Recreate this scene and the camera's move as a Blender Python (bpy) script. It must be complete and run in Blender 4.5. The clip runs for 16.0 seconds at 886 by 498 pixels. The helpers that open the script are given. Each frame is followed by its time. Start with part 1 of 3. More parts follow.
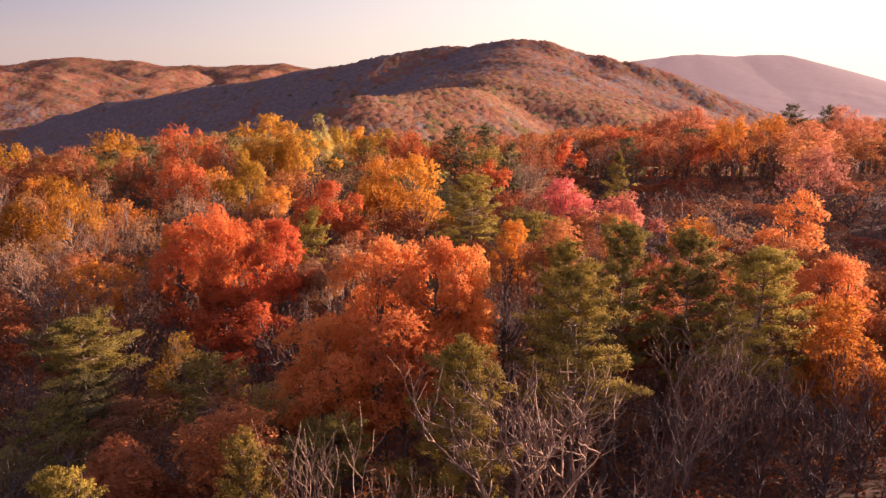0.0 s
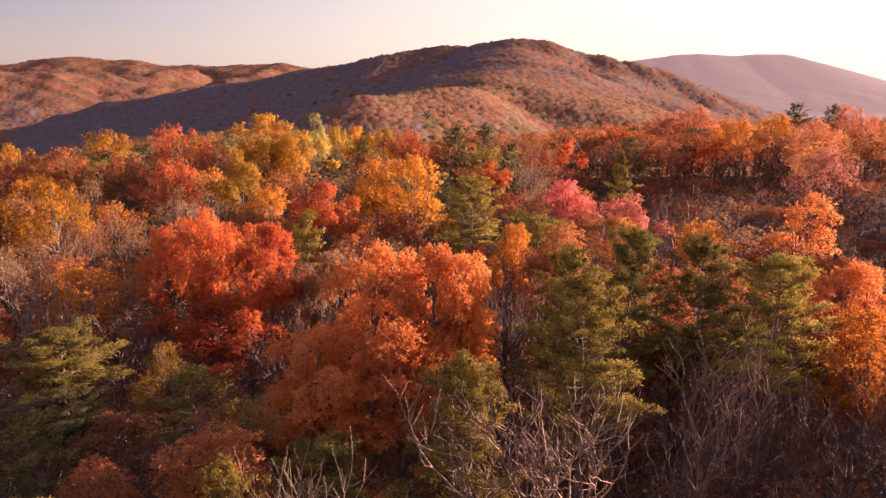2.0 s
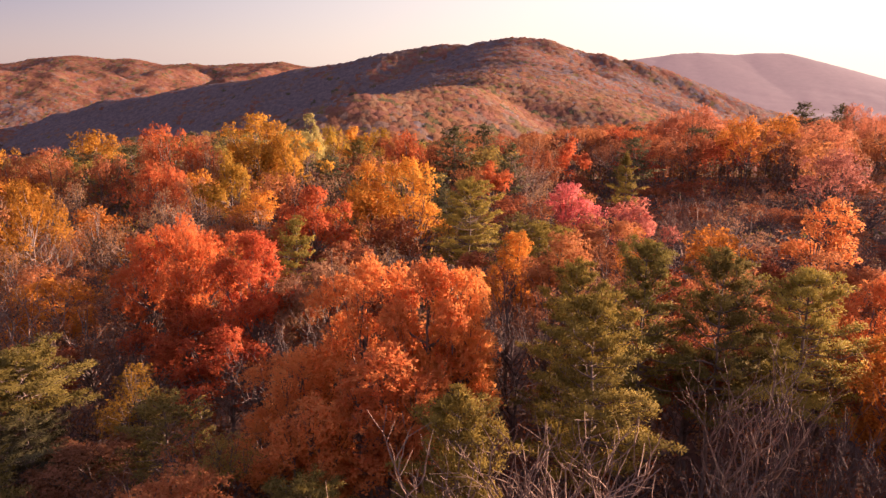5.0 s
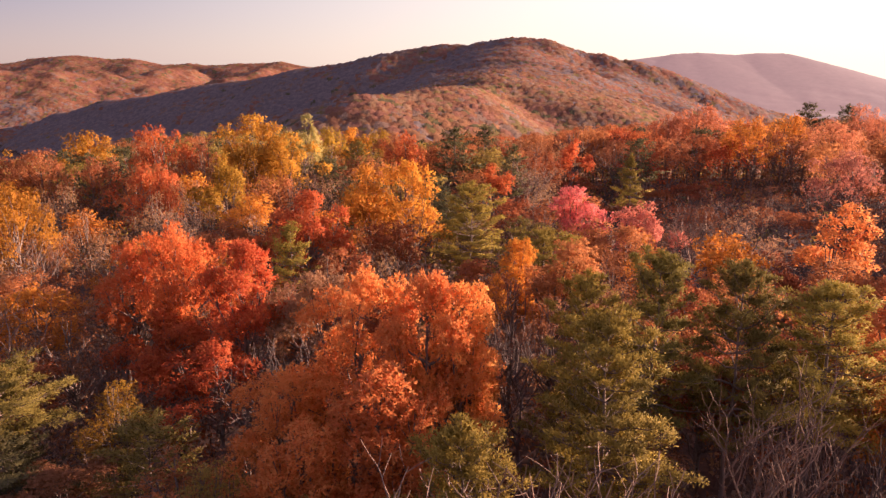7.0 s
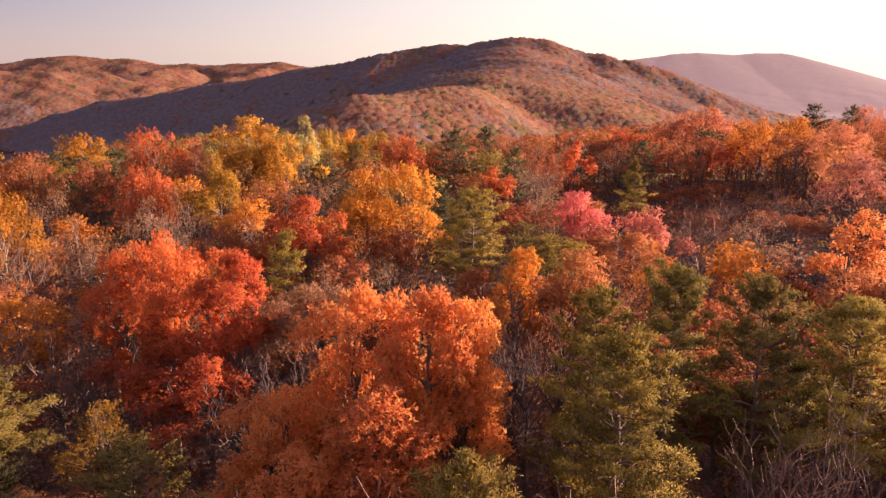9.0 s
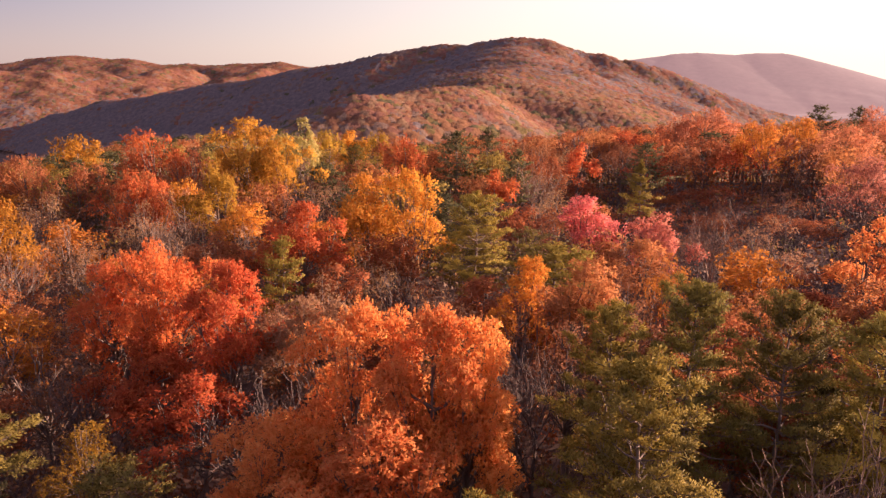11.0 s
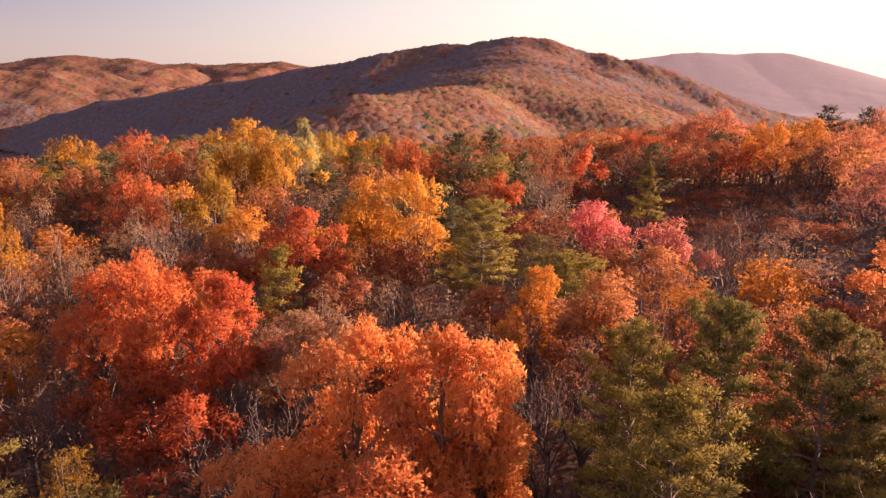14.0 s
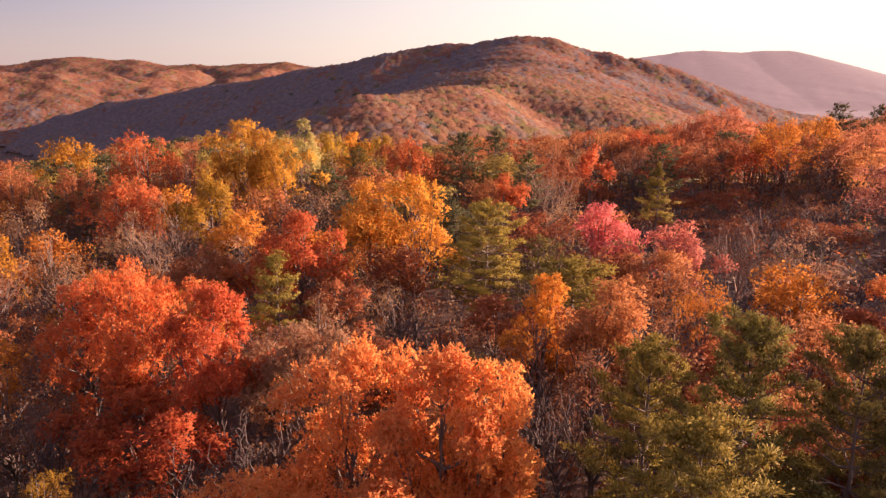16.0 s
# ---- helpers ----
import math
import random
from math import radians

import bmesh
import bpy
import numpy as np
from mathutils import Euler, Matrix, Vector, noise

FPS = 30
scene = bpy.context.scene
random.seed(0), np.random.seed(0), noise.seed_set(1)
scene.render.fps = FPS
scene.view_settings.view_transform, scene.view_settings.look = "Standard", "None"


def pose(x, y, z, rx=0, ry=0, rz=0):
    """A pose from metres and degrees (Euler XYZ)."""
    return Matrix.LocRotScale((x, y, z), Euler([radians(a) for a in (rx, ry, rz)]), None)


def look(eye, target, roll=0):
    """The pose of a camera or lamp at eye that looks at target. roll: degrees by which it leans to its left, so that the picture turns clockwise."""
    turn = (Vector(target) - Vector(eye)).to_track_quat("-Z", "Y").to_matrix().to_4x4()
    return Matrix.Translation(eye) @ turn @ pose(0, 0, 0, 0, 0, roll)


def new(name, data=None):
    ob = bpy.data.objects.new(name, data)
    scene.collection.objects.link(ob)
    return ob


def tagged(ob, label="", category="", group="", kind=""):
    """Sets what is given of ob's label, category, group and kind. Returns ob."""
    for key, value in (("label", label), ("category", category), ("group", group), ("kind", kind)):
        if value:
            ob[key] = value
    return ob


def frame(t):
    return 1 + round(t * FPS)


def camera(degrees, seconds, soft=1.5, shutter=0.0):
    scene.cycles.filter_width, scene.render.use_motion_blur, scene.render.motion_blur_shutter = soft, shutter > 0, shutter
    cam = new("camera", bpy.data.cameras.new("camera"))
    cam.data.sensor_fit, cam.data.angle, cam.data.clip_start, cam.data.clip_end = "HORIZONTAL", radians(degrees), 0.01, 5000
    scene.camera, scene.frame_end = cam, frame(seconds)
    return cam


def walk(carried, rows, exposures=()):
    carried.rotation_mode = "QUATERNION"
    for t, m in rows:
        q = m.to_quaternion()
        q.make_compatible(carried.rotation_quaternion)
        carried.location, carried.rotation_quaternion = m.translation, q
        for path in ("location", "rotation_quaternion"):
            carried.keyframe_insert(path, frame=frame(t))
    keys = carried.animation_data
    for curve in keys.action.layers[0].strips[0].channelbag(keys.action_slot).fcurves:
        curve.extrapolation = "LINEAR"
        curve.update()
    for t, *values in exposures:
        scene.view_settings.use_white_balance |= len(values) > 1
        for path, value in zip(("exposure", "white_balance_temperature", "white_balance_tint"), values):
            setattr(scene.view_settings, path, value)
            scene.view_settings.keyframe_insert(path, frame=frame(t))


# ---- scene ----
cam = camera(65.4, 16.0, soft=1.4)
PATH = [
    (0, (-0.01, 0.493, 33.851), (-0.011, 2.428, 33.345), -0.0),
    (0.5, (0.023, 1.11, 33.812), (0.023, 3.045, 33.306), -0.0),
    (1, (0.033, 1.747, 33.765), (0.033, 3.682, 33.259), 0.0),
    (1.5, (0.018, 2.398, 33.732), (0.018, 4.333, 33.224), 0.0),
    (2, (0.056, 3.046, 33.703), (0.056, 4.98, 33.196), 0.0),
    (2.5, (0.102, 3.711, 33.677), (0.102, 5.645, 33.169), 0.0),
    (3, (0.17, 4.365, 33.663), (0.17, 6.299, 33.154), -0.0),
    (3.5, (0.248, 5.117, 33.623), (0.248, 7.051, 33.114), -0.0),
    (4, (0.321, 5.828, 33.591), (0.322, 7.762, 33.081), 0.0),
    (6.5, (0.367, 9.312, 33.553), (0.368, 11.246, 33.043), 0.0),
    (7, (0.32, 9.931, 33.548), (0.321, 11.865, 33.038), 0.0),
    (7.5, (0.27, 10.552, 33.559), (0.271, 12.486, 33.049), -0.0),
    (8, (0.209, 11.155, 33.606), (0.211, 13.089, 33.097), 0.0),
    (8.5, (0.174, 11.774, 33.641), (0.177, 13.708, 33.131), 0.0),
    (9, (0.157, 12.368, 33.667), (0.161, 14.303, 33.157), 0.0),
    (11.5, (-0.162, 15.188, 33.83), (-0.159, 17.122, 33.32), -0.0),
    (12, (-0.237, 15.69, 33.826), (-0.235, 17.625, 33.317), -0.0),
    (12.5, (-0.314, 16.156, 33.842), (-0.312, 18.09, 33.332), -0.0),
    (13, (-0.39, 16.633, 33.832), (-0.388, 18.567, 33.322), -0.0),
    (13.5, (-0.453, 17.091, 33.828), (-0.451, 19.024, 33.318), 0.0),
    (14, (-0.492, 17.518, 33.817), (-0.49, 19.452, 33.306), 0.0),
    (14.5, (-0.503, 17.913, 33.827), (-0.501, 19.847, 33.317), -0.0),
    (15, (-0.524, 18.317, 33.853), (-0.522, 20.25, 33.343), -0.0),
    (15.5, (-0.515, 18.802, 33.826), (-0.513, 20.737, 33.317), -0.1),
    (15.9, (-0.505, 19.2, 33.82), (-0.503, 21.134, 33.311), -0.1),
    (16, (-0.282, 19.977, 33.702), (-0.294, 21.911, 33.19), -0.3),
]
walk(cam, [(t, look(eye, target, roll)) for t, eye, target, roll in PATH],
     exposures=[(0, 1.86, 6350, 30), (16, 1.86, 6350, 30)])

# ---- sky and sun ----
SUN_TURN, SUN_RISE = 74.0, 15.0          # degrees to the right of the flight line, degrees above the horizon
sun_way = Vector((math.sin(radians(SUN_TURN)) * math.cos(radians(SUN_RISE)),
                  math.cos(radians(SUN_TURN)) * math.cos(radians(SUN_RISE)), math.sin(radians(SUN_RISE))))
sun = new("sun", bpy.data.lights.new("sun", "SUN"))
sun.data.energy, sun.data.angle, sun.data.color = 4.7, radians(0.6), (1.0, 0.74, 0.53)
sun.matrix_world = look(sun_way * 300, (0, 0, 0))

world = bpy.data.worlds.new("evening_sky")
scene.world = world
world.use_nodes = True
wn = world.node_tree.nodes
wn.clear()
sky = wn.new("ShaderNodeTexSky")
sky.sky_type, sky.sun_disc = "NISHITA", False
sky.sun_elevation, sky.sun_rotation = radians(SUN_RISE), radians(SUN_TURN)
sky.air_density, sky.dust_density, sky.ozone_density = 1.0, 0.6, 2.4
back = wn.new("ShaderNodeBackground")
back.inputs["Strength"].default_value = 0.098
sky_out = wn.new("ShaderNodeOutputWorld")
wl = world.node_tree.links


def sky_blend(low, high, value, one, two):
    """Blend from one sky colour to another as a value goes from low to high."""
    r, m = wn.new("ShaderNodeMapRange"), wn.new("ShaderNodeMix")
    r.interpolation_type, m.data_type = "SMOOTHSTEP", "RGBA"
    r.inputs["From Min"].default_value, r.inputs["From Max"].default_value = low, high
    wl.new(value, r.inputs["Value"])
    wl.new(r.outputs[0], m.inputs["Factor"])
    for colour, to in ((one, "A"), (two, "B")):
        if isinstance(colour, tuple):
            m.inputs[to].default_value = (*colour, 1)
        else:
            wl.new(colour, m.inputs[to])
    return m.outputs["Result"]


# evening haze: mauve away from the sun, cream towards it, clear blue-grey overhead
sky_way, sun_dot, split = wn.new("ShaderNodeTexCoord"), wn.new("ShaderNodeVectorMath"), wn.new("ShaderNodeSeparateXYZ")
sun_dot.operation = "DOT_PRODUCT"
sun_dot.inputs[1].default_value = sun_way
wl.new(sky_way.outputs["Generated"], sun_dot.inputs[0])
wl.new(sky_way.outputs["Generated"], split.inputs[0])
low_haze = sky_blend(-0.55, 0.75, sun_dot.outputs["Value"], (1.34, 0.98, 0.88), (3.55, 3.2, 2.35))
high_haze = sky_blend(-0.55, 0.75, sun_dot.outputs["Value"], (0.6, 0.52, 0.78), (3.45, 3.15, 2.4))
haze = sky_blend(-0.01, 0.12, split.outputs["Z"], low_haze, high_haze)
haze = sky_blend(0.08, 0.6, split.outputs["Z"], haze, (1.32, 1.24, 1.72))
veil = wn.new("ShaderNodeMix")
veil.data_type = "RGBA"
veil.inputs["Factor"].default_value = 0.9
wl.new(sky.outputs[0], veil.inputs["A"])
wl.new(haze, veil.inputs["B"])
wl.new(veil.outputs["Result"], back.inputs["Color"])
wl.new(back.outputs[0], sky_out.inputs["Surface"])

# ---- materials ----


def leaf_material(name, one, two, dark, through_light=0.5, relief=0.0, stands=0.0):
    """Leaves: every leaf spray between two hues, some of them brown, every tree a little different."""
    m = bpy.data.materials.new(name)
    m.use_nodes = True
    n, l = m.node_tree.nodes, m.node_tree.links
    n.clear()
    geo, info = n.new("ShaderNodeNewGeometry"), n.new("ShaderNodeObjectInfo")
    hue = n.new("ShaderNodeMix")
    hue.data_type = "RGBA"
    hue.inputs["A"].default_value, hue.inputs["B"].default_value = (*one, 1), (*two, 1)
    where = n.new("ShaderNodeTexCoord")
    if stands:
        crowns, spread = n.new("ShaderNodeTexNoise"), n.new("ShaderNodeMapRange")
        crowns.inputs["Scale"].default_value, crowns.inputs["Detail"].default_value = stands, 3
        spread.inputs["From Min"].default_value, spread.inputs["From Max"].default_value = 0.36, 0.64
        l.new(where.outputs["Object"], crowns.inputs["Vector"])
        l.new(crowns.outputs["Fac"], spread.inputs["Value"])
        l.new(spread.outputs[0], hue.inputs["Factor"])
    else:
        l.new(geo.outputs["Random Per Island"], hue.inputs["Factor"])
    patch = n.new("ShaderNodeTexNoise")
    patch.inputs["Scale"].default_value, patch.inputs["Detail"].default_value = 0.45, 3
    l.new(where.outputs["Object"], patch.inputs["Vector"])
    ramp = n.new("ShaderNodeMapRange")
    ramp.inputs["From Min"].default_value, ramp.inputs["From Max"].default_value = 0.5, 0.72
    l.new(patch.outputs["Fac"], ramp.inputs["Value"])
    old = n.new("ShaderNodeMix")
    old.data_type = "RGBA"
    old.inputs["B"].default_value = (*dark, 1)
    l.new(ramp.outputs[0], old.inputs["Factor"])
    l.new(hue.outputs["Result"], old.inputs["A"])
    vary = n.new("ShaderNodeHueSaturation")
    for out, low, high, to in (("h", 0.493, 0.507, "Hue"), ("v", 0.88, 1.12, "Value")):
        r = n.new("ShaderNodeMapRange")
        r.inputs["To Min"].default_value, r.inputs["To Max"].default_value = low, high
        l.new(info.outputs["Random"], r.inputs["Value"])
        l.new(r.outputs[0], vary.inputs[to])
    l.new(old.outputs["Result"], vary.inputs["Color"])
    face = n.new("ShaderNodeBsdfPrincipled")
    face.inputs["Roughness"].default_value = 0.7
    face.inputs["Specular IOR Level"].default_value = 0.1
    glow = n.new("ShaderNodeBsdfTranslucent")
    both = n.new("ShaderNodeMixShader")
    both.inputs[0].default_value = through_light
    l.new(vary.outputs[0], face.inputs["Base Color"])
    l.new(vary.outputs[0], glow.inputs["Color"])
    l.new(face.outputs[0], both.inputs[1])
    l.new(glow.outputs[0], both.inputs[2])
    if relief:
        clump, bump = n.new("ShaderNodeTexNoise"), n.new("ShaderNodeBump")
        clump.inputs["Scale"].default_value, clump.inputs["Detail"].default_value = 0.55, 4
        bump.inputs["Strength"].default_value, bump.inputs["Distance"].default_value = relief, 1.6
        l.new(where.outputs["Object"], clump.inputs["Vector"])
        l.new(clump.outputs["Fac"], bump.inputs["Height"])
        l.new(bump.outputs[0], face.inputs["Normal"])
    out = n.new("ShaderNodeOutputMaterial")
    l.new(both.outputs[0], out.inputs["Surface"])
    return m


def rough_material(name, one, two, scale, bump=0.3, stretch=(1, 1, 1), roughness=0.9):
    """Bark and soil: two hues in noise at two scales, with relief."""
    m = bpy.data.materials.new(name)
    m.use_nodes = True
    n, l = m.node_tree.nodes, m.node_tree.links
    face = n["Principled BSDF"]
    face.inputs["Roughness"].default_value = roughness
    face.inputs["Specular IOR Level"].default_value = 0.2
    where, turn = n.new("ShaderNodeTexCoord"), n.new("ShaderNodeMapping")
    turn.inputs["Scale"].default_value = stretch
    l.new(where.outputs["Object"], turn.inputs["Vector"])
    fine, wide = n.new("ShaderNodeTexNoise"), n.new("ShaderNodeTexNoise")
    fine.inputs["Scale"].default_value, fine.inputs["Detail"].default_value = scale, 8
    wide.inputs["Scale"].default_value, wide.inputs["Detail"].default_value = scale / 14, 4
    l.new(turn.outputs[0], fine.inputs["Vector"])
    l.new(turn.outputs[0], wide.inputs["Vector"])
    mean = n.new("ShaderNodeMath")
    mean.operation = "MULTIPLY_ADD"
    mean.inputs[1].default_value = 0.5
    half = n.new("ShaderNodeMath")
    half.operation = "MULTIPLY"
    half.inputs[1].default_value = 0.5
    l.new(wide.outputs["Fac"], half.inputs[0])
    l.new(fine.outputs["Fac"], mean.inputs[0])
    l.new(half.outputs[0], mean.inputs[2])
    ramp = n.new("ShaderNodeValToRGB")
    ramp.color_ramp.elements[0].position, ramp.color_ramp.elements[1].position = 0.36, 0.64
    ramp.color_ramp.elements[0].color, ramp.color_ramp.elements[1].color = (*one, 1), (*two, 1)
    l.new(mean.outputs[0], ramp.inputs["Fac"])
    l.new(ramp.outputs["Color"], face.inputs["Base Color"])
    relief = n.new("ShaderNodeBump")
    relief.inputs["Strength"].default_value = bump
    l.new(fine.outputs["Fac"], relief.inputs["Height"])
    l.new(relief.outputs[0], face.inputs["Normal"])
    return m


LEAF = {
    "red": leaf_material("red_leaves", (0.52, 0.112, 0.035), (0.6, 0.185, 0.055), (0.33, 0.058, 0.026)),
    "scarlet": leaf_material("scarlet_leaves", (0.65, 0.145, 0.044), (0.72, 0.24, 0.072), (0.43, 0.078, 0.028)),
    "orange": leaf_material("orange_leaves", (0.75, 0.245, 0.064), (0.8, 0.345, 0.098), (0.6, 0.18, 0.055)),
    "amber": leaf_material("amber_leaves", (0.58, 0.2, 0.032), (0.68, 0.285, 0.042), (0.38, 0.125, 0.026)),
    "gold": leaf_material("gold_leaves", (0.62, 0.235, 0.032), (0.68, 0.305, 0.042), (0.42, 0.15, 0.028)),
    "yellow": leaf_material("yellow_leaves", (0.56, 0.27, 0.03), (0.62, 0.33, 0.045), (0.42, 0.19, 0.03)),
    "pale": leaf_material("pale_leaves", (0.44, 0.335, 0.1), (0.42, 0.355, 0.12), (0.3, 0.21, 0.075)),
    "pink": leaf_material("pink_leaves", (0.72, 0.235, 0.14), (0.75, 0.32, 0.18), (0.5, 0.15, 0.1)),
    "rosy": leaf_material("dusty_rose_leaves", (0.48, 0.175, 0.105), (0.55, 0.235, 0.135), (0.32, 0.11, 0.075)),
    # orange of the far rim with the pink of the haze mixed in
    "coral": leaf_material("hazed_coral_leaves", (0.58, 0.2, 0.09), (0.64, 0.265, 0.12), (0.4, 0.125, 0.065)),
    "magenta": leaf_material("crimson_leaves", (0.74, 0.16, 0.135), (0.76, 0.245, 0.175), (0.52, 0.11, 0.09)),
    "rust": leaf_material("rust_leaves", (0.36, 0.105, 0.038), (0.45, 0.165, 0.06), (0.2, 0.058, 0.026)),
    "russet": leaf_material("russet_leaves", (0.29, 0.115, 0.055), (0.37, 0.165, 0.08), (0.17, 0.065, 0.036)),
    "tan": leaf_material("tan_leaves", (0.4, 0.21, 0.1), (0.47, 0.265, 0.13), (0.25, 0.125, 0.065)),
    "oldgold": leaf_material("old_gold_leaves", (0.4, 0.225, 0.026), (0.5, 0.29, 0.036), (0.25, 0.135, 0.02)),
    "bronze": leaf_material("bronze_leaves", (0.42, 0.18, 0.022), (0.51, 0.235, 0.028), (0.27, 0.11, 0.02)),
    "copper": leaf_material("copper_leaves", (0.45, 0.155, 0.056), (0.53, 0.22, 0.08), (0.28, 0.09, 0.036)),
    "olive": leaf_material("olive_leaves", (0.34, 0.235, 0.052), (0.45, 0.31, 0.07), (0.19, 0.14, 0.045)),
    "faded": leaf_material("faded_leaves", (0.45, 0.225, 0.115), (0.52, 0.29, 0.15), (0.32, 0.155, 0.09)),
    "twig": leaf_material("leafless_twigs", (0.32, 0.215, 0.15), (0.38, 0.26, 0.19), (0.23, 0.15, 0.11)),
    "pine": leaf_material("pine_needles", (0.188, 0.142, 0.032), (0.295, 0.213, 0.048), (0.1, 0.082, 0.027), 0.3),
    "oldpine": leaf_material("golden_pine_needles", (0.24, 0.165, 0.03), (0.355, 0.24, 0.046), (0.14, 0.105, 0.028), 0.3),
    "palepine": leaf_material("pale_pine_needles", (0.31, 0.22, 0.04), (0.44, 0.3, 0.058), (0.19, 0.14, 0.034), 0.3),
    "darkpine": leaf_material("dark_pine_needles", (0.12, 0.106, 0.044), (0.195, 0.163, 0.062), (0.072, 0.067, 0.035), 0.25),
}
# duller and pinker than the near leaves: distance haze put into the colours
FAR_LEAF = [leaf_material("far_" + name, one, two, dark, 0.5, 0.35, 0.1) for name, one, two, dark in (
    ("rust_crowns", (0.28, 0.128, 0.072), (0.42, 0.19, 0.1), (0.2, 0.09, 0.055)),
    ("copper_crowns", (0.36, 0.175, 0.088), (0.5, 0.24, 0.115), (0.26, 0.125, 0.07)),
    ("tan_crowns", (0.34, 0.2, 0.11), (0.47, 0.27, 0.15), (0.25, 0.145, 0.085)),
    ("rosy_crowns", (0.34, 0.158, 0.1), (0.47, 0.212, 0.135), (0.25, 0.115, 0.075)),
    ("olive_crowns", (0.25, 0.18, 0.072), (0.36, 0.25, 0.09), (0.18, 0.13, 0.06)),
    ("pale_brown_crowns", (0.29, 0.19, 0.135), (0.41, 0.26, 0.18), (0.22, 0.145, 0.11)),
    ("conifer_crowns", (0.15, 0.13, 0.068), (0.22, 0.18, 0.085), (0.11, 0.1, 0.055)),
    # grey laid on slopes away from the sun, as the colour of their shade
    ("shade_grey_crowns", (0.245, 0.195, 0.185), (0.38, 0.285, 0.25), (0.175, 0.143, 0.143)))]
BARK = rough_material("grey_brown_bark", (0.09, 0.06, 0.045), (0.26, 0.19, 0.15), 5, 0.6, (1, 1, 0.2))
TWIG = rough_material("bare_twig_bark", (0.15, 0.096, 0.067), (0.37, 0.238, 0.165), 4, 0.3, (1, 1, 0.3))
# darker copy of the twig bark, with the shade of the wood in its colour
SHADED_TWIG = rough_material("shaded_twig_bark", (0.06, 0.042, 0.036), (0.17, 0.115, 0.092), 4, 0.3, (1, 1, 0.3))
LITTER = rough_material("leaf_litter_soil", (0.055, 0.034, 0.026), (0.16, 0.092, 0.062), 1.6, 0.8)

# ---- the lie of the land ----
RIDGES = {
    "main": ([(-1927, 2150, -330.4), (-1608, 2100, -252.6), (-1240, 2000, -158.0), (-1049, 1900, -107.7), (-866, 1800, -63.5), (-665, 1720, -28.4), (-476, 1640, -6.7),
        (-298, 1570, 22.6), (-200, 1540, 35.7), (-113, 1530, 54.3), (-29, 1530, 67.0), (55, 1520, 73.5), (139, 1500, 91.0), (204, 1480, 83.0),
        (250, 1470, 66.6), (306, 1460, 55.3), (362, 1450, 38.6), (430, 1440, 18.6), (509, 1430, -7.8), (588, 1420, -39.7), (755, 1400, -91.0)], 0.47, 25),
    "spine": ([(138, 1490, 80.0), (119, 1300, 44.0), (99, 1150, 25.0), (80, 1000, 15.0)], 0.36, 90),
    "spur": ([(80, 1000, 16.8), (39, 880, 4.5), (10, 800, 4.2), (-32, 740, 4.2), (-75, 700, 0.6), (-103, 660, -15.0)], 0.46, 30),
    "rib": ([(250, 1465, 60.0), (272, 1380, 30.0), (299, 1300, 8.0), (330, 1200, -14.0), (362, 1100, -34.0)], 0.42, 60),
    "left": ([(-2142, 2900, 49.3), (-1799, 2900, 40.4), (-1659, 2900, 55.9), (-1508, 2900, 71.4), (-1384, 2900, 60.3), (-1247, 2900, 53.7), (-1134, 2900, 40.4),
        (-951, 2900, 31.5), (-790, 2900, 38.2), (-674, 2900, 44.8), (-515, 2900, 27.1), (37, 2900, -35.5)], 0.3, 40),
    "left_front": ([(-1888, 2200, 34.0), (-1399, 2250, 18.6), (-1248, 2300, 14.9), (-1128, 2350, -1.7), (-982, 2350, -30.8), (-853, 2350, -60.1)], 0.35, 35),
    "left_rib": ([(-1191, 2350, -50.9), (-1099, 2450, -12.4), (-1041, 2550, 7.6), (-972, 2700, 18.9)], 0.42, 25),
    "left_knoll": ([(-834, 2300, -40.3), (-733, 2400, -11.6), (-663, 2500, 11.8), (-608, 2700, 27.1)], 0.42, 25),
    "right": ([(305, 2300, -82.3), (542, 2300, -60.8), (671, 2300, -68.0), (857, 2300, -93.0), (1006, 2300, -114.6), (1175, 2300, -136.3), (1515, 2300, -181.8)], 0.35, 30),
    "far": ([(362, 3900, -118.1), (851, 3900, 2.0), (972, 3900, 46.3), (1124, 3900, 64.1), (1276, 3900, 84.8), (1383, 3900, 90.7), (1583, 3900, 78.9),
        (1705, 3900, 87.8), (1828, 3900, 87.8), (1953, 3900, 58.0), (2081, 3900, 10.0), (2214, 3900, -56.0), (2312, 3900, -90.0), (2436, 3900, -132.0), (3032, 3900, -230.0)], 0.3, 60),
}
VALLEY = -170.0


def ridge_height(x, y, crest, slope, rounding):
    """Height of one ridge at the points x, y: it falls away from its crest line on both sides."""
    best = np.full(x.shape, -1e9)
    for (ax, ay, az), (bx, by, bz) in zip(crest, crest[1:]):
        dx, dy = bx - ax, by - ay
        s = np.clip(((x - ax) * dx + (y - ay) * dy) / (dx * dx + dy * dy), 0, 1)
        d = np.hypot(x - ax - s * dx, y - ay - s * dy)
        best = np.maximum(best, az + s * (bz - az) - slope * (np.sqrt(d * d + rounding * rounding) - rounding))
    return best


def waves(x, y):
    """Gentle folds of the ground, without any repeat that shows."""
    return (np.sin(x * 0.0131 + 1.3 * np.sin(y * 0.0047)) * np.cos(y * 0.0113 + 1.1 * np.sin(x * 0.0061)) +
            0.45 * np.sin(x * 0.031 + y * 0.017 + 2 * np.sin(y * 0.009)) * np.cos(y * 0.027 - x * 0.012))


